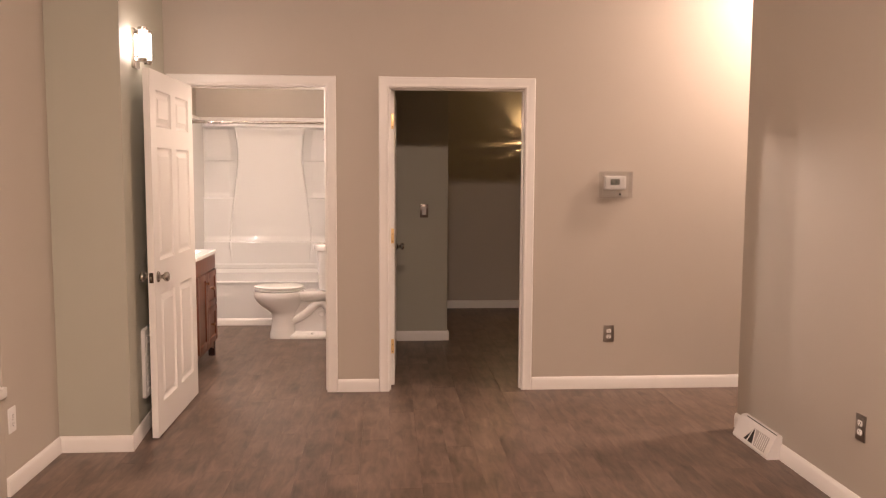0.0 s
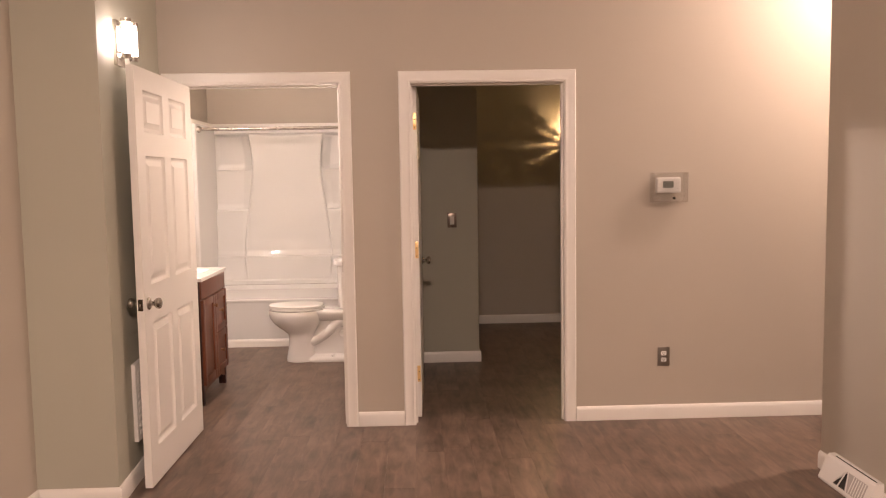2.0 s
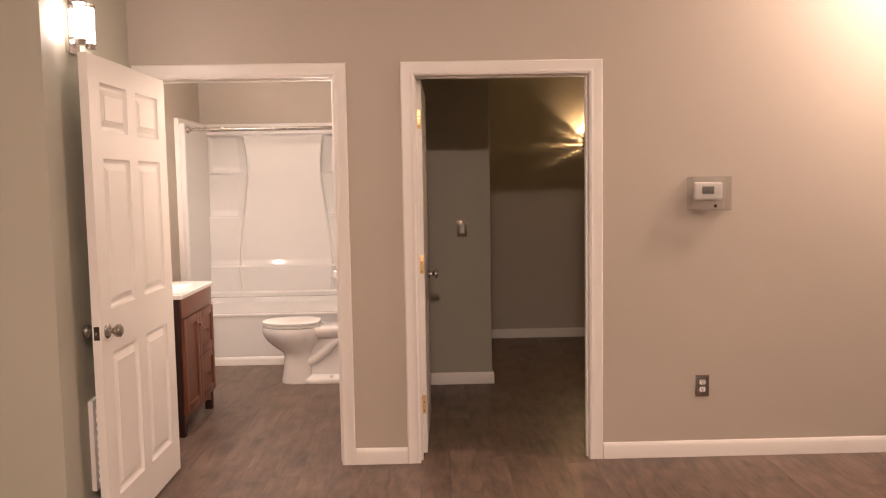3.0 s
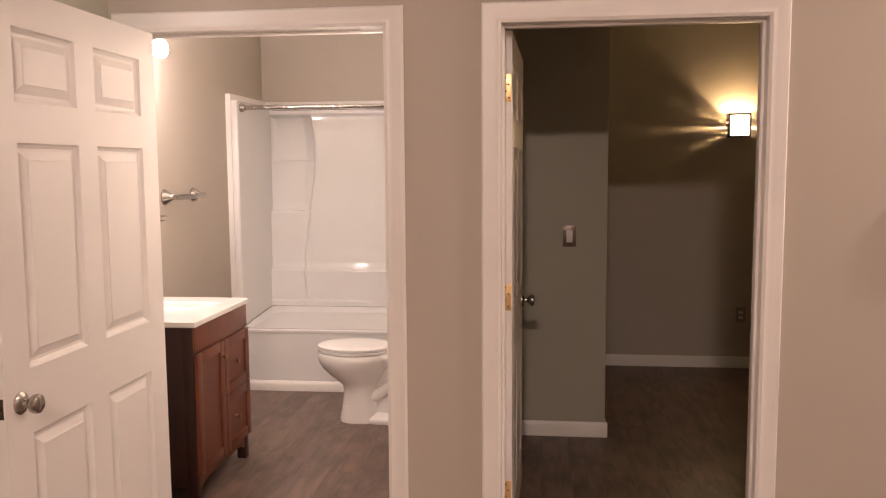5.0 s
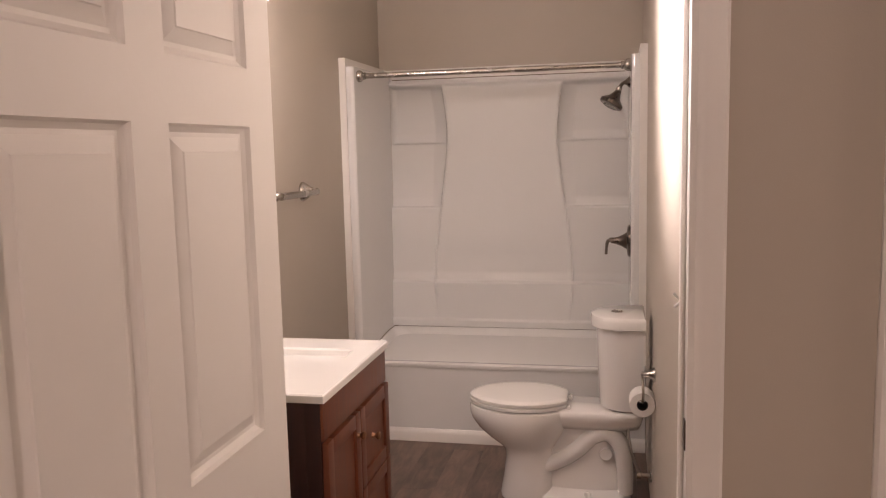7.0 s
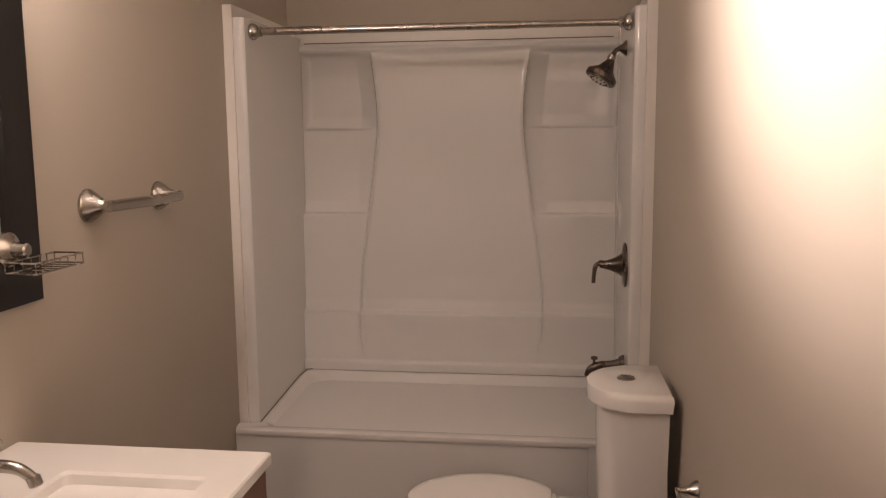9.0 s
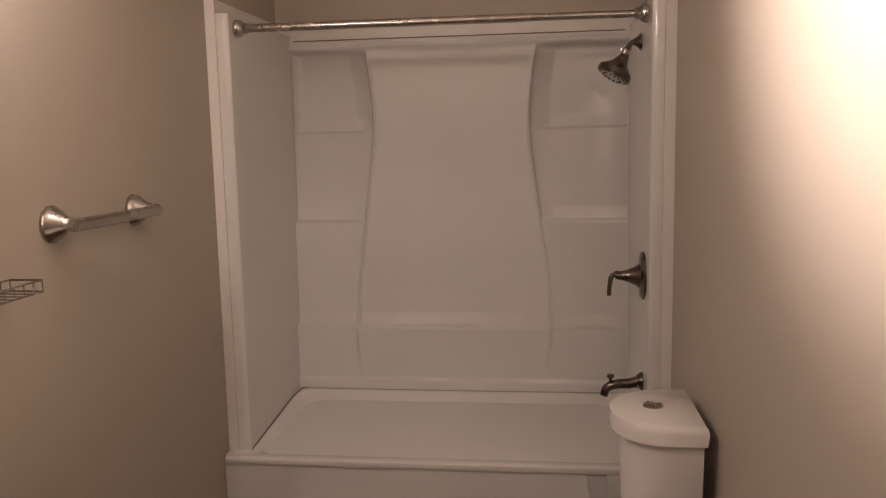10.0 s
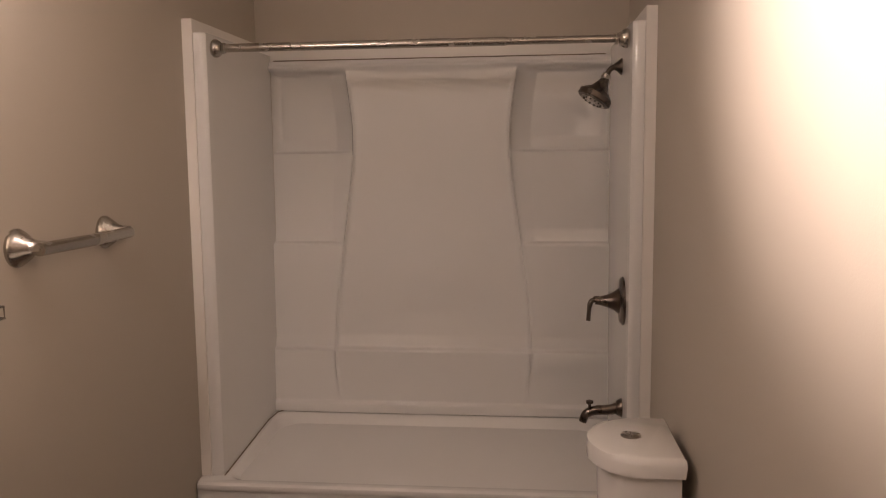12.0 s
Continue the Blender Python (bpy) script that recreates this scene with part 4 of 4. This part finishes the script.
def shaker(name, y0, y1, z0, z1, knob, parent):
    """A framed front with a recessed panel and a knob."""
    x0, x1, w = cx1 + 0.001, cx1 + 0.020, 0.048
    bm = box(x0, x1, y0, y0 + w, z0, z1, 0.002)
    box(x0, x1, y1 - w, y1, z0, z1, 0.002, bm)
    box(x0, x1 - 0.0005, y0 + w, y1 - w, z1 - w, z1, 0.002, bm)
    box(x0, x1 - 0.0005, y0 + w, y1 - w, z0, z0 + w, 0.002, bm)
    f = part(name, bm, CHERRY, parent)
    part("inset_panel", box(x0, x0 + 0.009, y0 + w - 0.004, y1 - w + 0.004, z0 + w - 0.004, z1 - w + 0.004), CHERRY, f)
    part("knob", turned((x1 - 0.001, knob[0], knob[1]), (1, 0, 0), [(0, 0.010), (0.004, 0.008), (0.012, 0.007), (0.018, 0.013), (0.025, 0.014), (0.029, 0.009)], 18), COPPER, f, "round antique copper knob")


mid = 6.812
shaker("door", cy0 + 0.006, mid - 0.002, 0.135, 0.699, (mid - 0.040, 0.628), vn)
shaker("drawer", mid + 0.002, cy1 - 0.004, 0.425, 0.699, (6.935, 0.570), vn)
shaker("drawer", mid + 0.002, cy1 - 0.004, 0.135, 0.420, (6.935, 0.288), vn)

ct = thing("washbasin", (-0.6, 6.83, 0.826), "white cultured marble vanity top with a rectangular basin", "washbasin")
bx0, bx1, by0, by1 = -0.690, -0.372, 6.635, 7.020
loops = [rounded(BATH_L + 0.001, VX1, VY0, VY1, 0.004, 0.8255), rounded(BATH_L + 0.001, VX1, VY0, VY1, 0.004, VTOP - 0.004), rounded(BATH_L + 0.004, VX1 - 0.004, VY0 + 0.004, VY1 - 0.004, 0.004, VTOP),
         rounded(bx0, bx1, by0, by1, 0.016, VTOP), rounded(bx0 + 0.006, bx1 - 0.006, by0 + 0.006, by1 - 0.006, 0.018, VTOP - 0.006), rounded(bx0 + 0.014, bx1 - 0.016, by0 + 0.020, by1 - 0.020, 0.03, VTOP - 0.06), rounded(bx0 + 0.030, bx1 - 0.05, by0 + 0.05, by1 - 0.05, 0.05, VTOP - 0.115), rounded(bx0 + 0.09, bx1 - 0.11, by0 + 0.11, by1 - 0.11, 0.04, VTOP - 0.128), rounded(bx0 + 0.13, bx1 - 0.15, by0 + 0.15, by1 - 0.15, 0.02, VTOP - 0.132)]
part("counter", rings(loops), MARBLE, ct, smooth=0.5)
part("drain", turned((-0.545, 6.8225, VTOP - 0.131), (0, 0, 1), [(0, 0.026), (0.003, 0.026), (0.005, 0.020)], 24), NICKEL, ct, "metal drain")

fc = thing("basin_faucet", (-0.772, 6.830, VTOP), "brushed nickel two-handle basin faucet", "faucet")
FX, FY = -0.772, 6.830
part("base_plate", rings([superloop(FX, FY, VTOP + z, a, b, 2.6, 36) for z, a, b in ((0.0005, 0.030, 0.082), (0.008, 0.030, 0.082), (0.014, 0.024, 0.076), (0.020, 0.015, 0.060))]), NICKEL, fc, smooth=1.0)
pts = smooth_path([(FX, FY, VTOP + 0.012), (FX + 0.015, FY, VTOP + 0.060), (FX + 0.058, FY, VTOP + 0.084), (FX + 0.112, FY, VTOP + 0.084), (FX + 0.148, FY, VTOP + 0.064)])
part("spout", tube(pts, [0.016 - 0.006 * i / (len(pts) - 1) for i in range(len(pts))], 18), NICKEL, fc, smooth=1.2)
part("aerator", turned((FX + 0.144, FY, VTOP + 0.070), (0.35, 0, -1), [(0, 0.013), (0.018, 0.013), (0.020, 0.010)], 18), NICKEL, fc)
for s in (-1, 1):
    part("handle_base", turned((FX, FY + s * 0.052, VTOP + 0.010), (0, 0, 1), [(0, 0.022), (0.02, 0.018), (0.040, 0.012), (0.05, 0.011)], 20), NICKEL, fc)
    pts = smooth_path([(FX, FY + s * 0.052, VTOP + 0.055), (FX + 0.006, FY + s * 0.057, VTOP + 0.076), (FX + 0.018, FY + s * 0.064, VTOP + 0.095), (FX + 0.034, FY + s * 0.070, VTOP + 0.106)])
    part("handle", tube(pts, [0.010, 0.0095] + [0.009 - 0.003 * i / 16 for i in range(len(pts) - 2)], 12), NICKEL, fc)

# ---- mirror, lamp bar and wall fittings ----
mr = thing("wall_mirror", (-0.88, 6.83, 1.14), "rectangular wall mirror in a wide black frame", "mirror")
MY0, MY1, MZ0, MZ1, FW = 6.352, 7.268, 1.165, 1.985, 0.100
mx0, mx1 = BATH_L + 0.001, BATH_L + 0.022


def mitre(side):
    o = [(MY0, MZ0), (MY1, MZ0), (MY1, MZ1), (MY0, MZ1)]
    i = [(MY0 + FW, MZ0 + FW), (MY1 - FW, MZ0 + FW), (MY1 - FW, MZ1 - FW), (MY0 + FW, MZ1 - FW)]
    a, b = side, (side + 1) % 4
    loops = []
    for x in (mx0, mx1):
        q = [o[a], o[b], i[b], i[a]]
        loops.append([Vector((x, p[0], p[1])) for p in q])
    return rings(loops)


for side in range(4):
    part("frame_side", mitre(side), BLACK, mr, "wide black frame member")
part("glass", box(mx0, mx1 - 0.012, MY0 + FW + 0.0005, MY1 - FW - 0.0005, MZ0 + FW + 0.0005, MZ1 - FW - 0.0005), MIRROR, mr, "mirror glass")

lb = thing("vanity_light", (BATH_L, 6.83, 2.15), "chrome vanity light bar with lit white bulbs", "wall lamp")
part("bar", box(BATH_L + 0.001, BATH_L + 0.045, 6.44, 7.30, 2.105, 2.195, 0.008), NICKEL, lb)
for y in (6.54, 6.76, 6.98, 7.20):
    part("socket", turned((BATH_L + 0.044, y, 2.150), (1, 0, 0), [(0, 0.032), (0.006, 0.032), (0.010, 0.022), (0.050, 0.022), (0.052, 0.018)], 20), NICKEL, lb)
    part("bulb", turned((BATH_L + 0.090, y, 2.150), (1, 0, 0), [(0, 0.014), (0.010, 0.016), (0.030, 0.032), (0.050, 0.044), (0.070, 0.048), (0.085, 0.046), (0.096, 0.036), (0.102, 0.020), (0.104, 0.0)], 28), BULBGLASS, lb, "lit white bulb")
    # unseen spot added before each bulb to brighten a patch of the opposite wall
    beam = bpy.data.lights.new("added_beam", "SPOT")
    beam.energy, beam.color, beam.shadow_soft_size, beam.spot_size, beam.spot_blend = POWER_VANITY, SOFT, 0.03, radians(73), 1.0
    new("added_beam", beam).matrix_basis = look((BATH_L + 0.235, y, 2.150), (BATH_R, y - 0.16, 2.08))

tw = thing("towel_bar", (BATH_L, 7.69, 1.375), "short brushed nickel towel bar with flared posts", "towel bar")
for y in (7.512, 7.905):
    part("post", turned((BATH_L + 0.0005, y, 1.366), (1, 0, 0), [(0, 0.045), (0.007, 0.045), (0.010, 0.041), (0.018, 0.038), (0.040, 0.022), (0.056, 0.0165), (0.076, 0.016)], 28), NICKEL, tw)
part("bar", tube(smooth_path([(BATH_L + 0.070, 7.492, 1.365), (BATH_L + 0.074, 7.57, 1.365), (BATH_L + 0.080, 7.71, 1.365), (BATH_L + 0.074, 7.84, 1.365), (BATH_L + 0.070, 7.912, 1.365)]), 0.0155, 16), NICKEL, tw)

sd = thing("soap_basket", (-0.84, 7.19, 1.26), "wire soap basket on a round metal mount", "soap basket")
part("mount", turned((mx1 + 0.0005, 7.146, 1.298), (1, 0, 0), [(0, 0.040), (0.008, 0.039), (0.016, 0.030), (0.022, 0.018), (0.050, 0.016), (0.054, 0.012)], 28), NICKEL, sd, "round nickel mount")
bx = (-0.850, -0.778)
by = (7.105, 7.285)
for z in (1.250, 1.274):
    part("wire_hoop", tube([(bx[0], by[0], z), (bx[1], by[0], z), (bx[1], by[1], z), (bx[0], by[1], z), (bx[0], by[0], z)], 0.0022, 8), NICKEL, sd)
for k in range(7):
    y = by[0] + (by[1] - by[0]) * k / 6
    part("wire", tube([(bx[0], y, 1.274), (bx[0], y, 1.250), (bx[1], y, 1.250), (bx[1], y, 1.274)], 0.0016, 6), NICKEL, sd)

# ---- floor planks ----
PW, PL, GAP = 0.152, 1.22, 0.00008


def plank_mesh(length):
    bm = box(GAP, PW - GAP, GAP, length - GAP, -0.009, 0.0)
    for v in bm.verts:
        if v.co.z > -0.001:
            v.co.x += 0.0002 if v.co.x < PW / 2 else -0.0002
            v.co.y += 0.0002 if v.co.y < length / 2 else -0.0002
    me_ = bpy.data.meshes.new("plank")
    bm.to_mesh(me_)
    bm.free()
    me_.materials.append(PLANK)
    return me_


whole = plank_mesh(PL)
rest = bmesh.new()
col = 0
x = -1.5
while x < 5.2:
    y = -2.2 - PL * ((col * 0.37 + 0.21 * (col % 3)) % 1.0)
    while y < 9.4:
        if -0.95 < x < 3.1 and 2.2 < y + PL and y < 8.5:
            ob = new("plank", whole)
            ob.location = (x, y, 0)
            ob.parent = slab
        else:
            box(x + GAP, x + PW - GAP, y + GAP, y + PL - GAP, -0.009, 0.0, bm=rest)
        y += PL
    x += PW
    col += 1
ob = part("planks", rest, PLANK, slab, smooth=0)
ob["kind"] = "stuff"
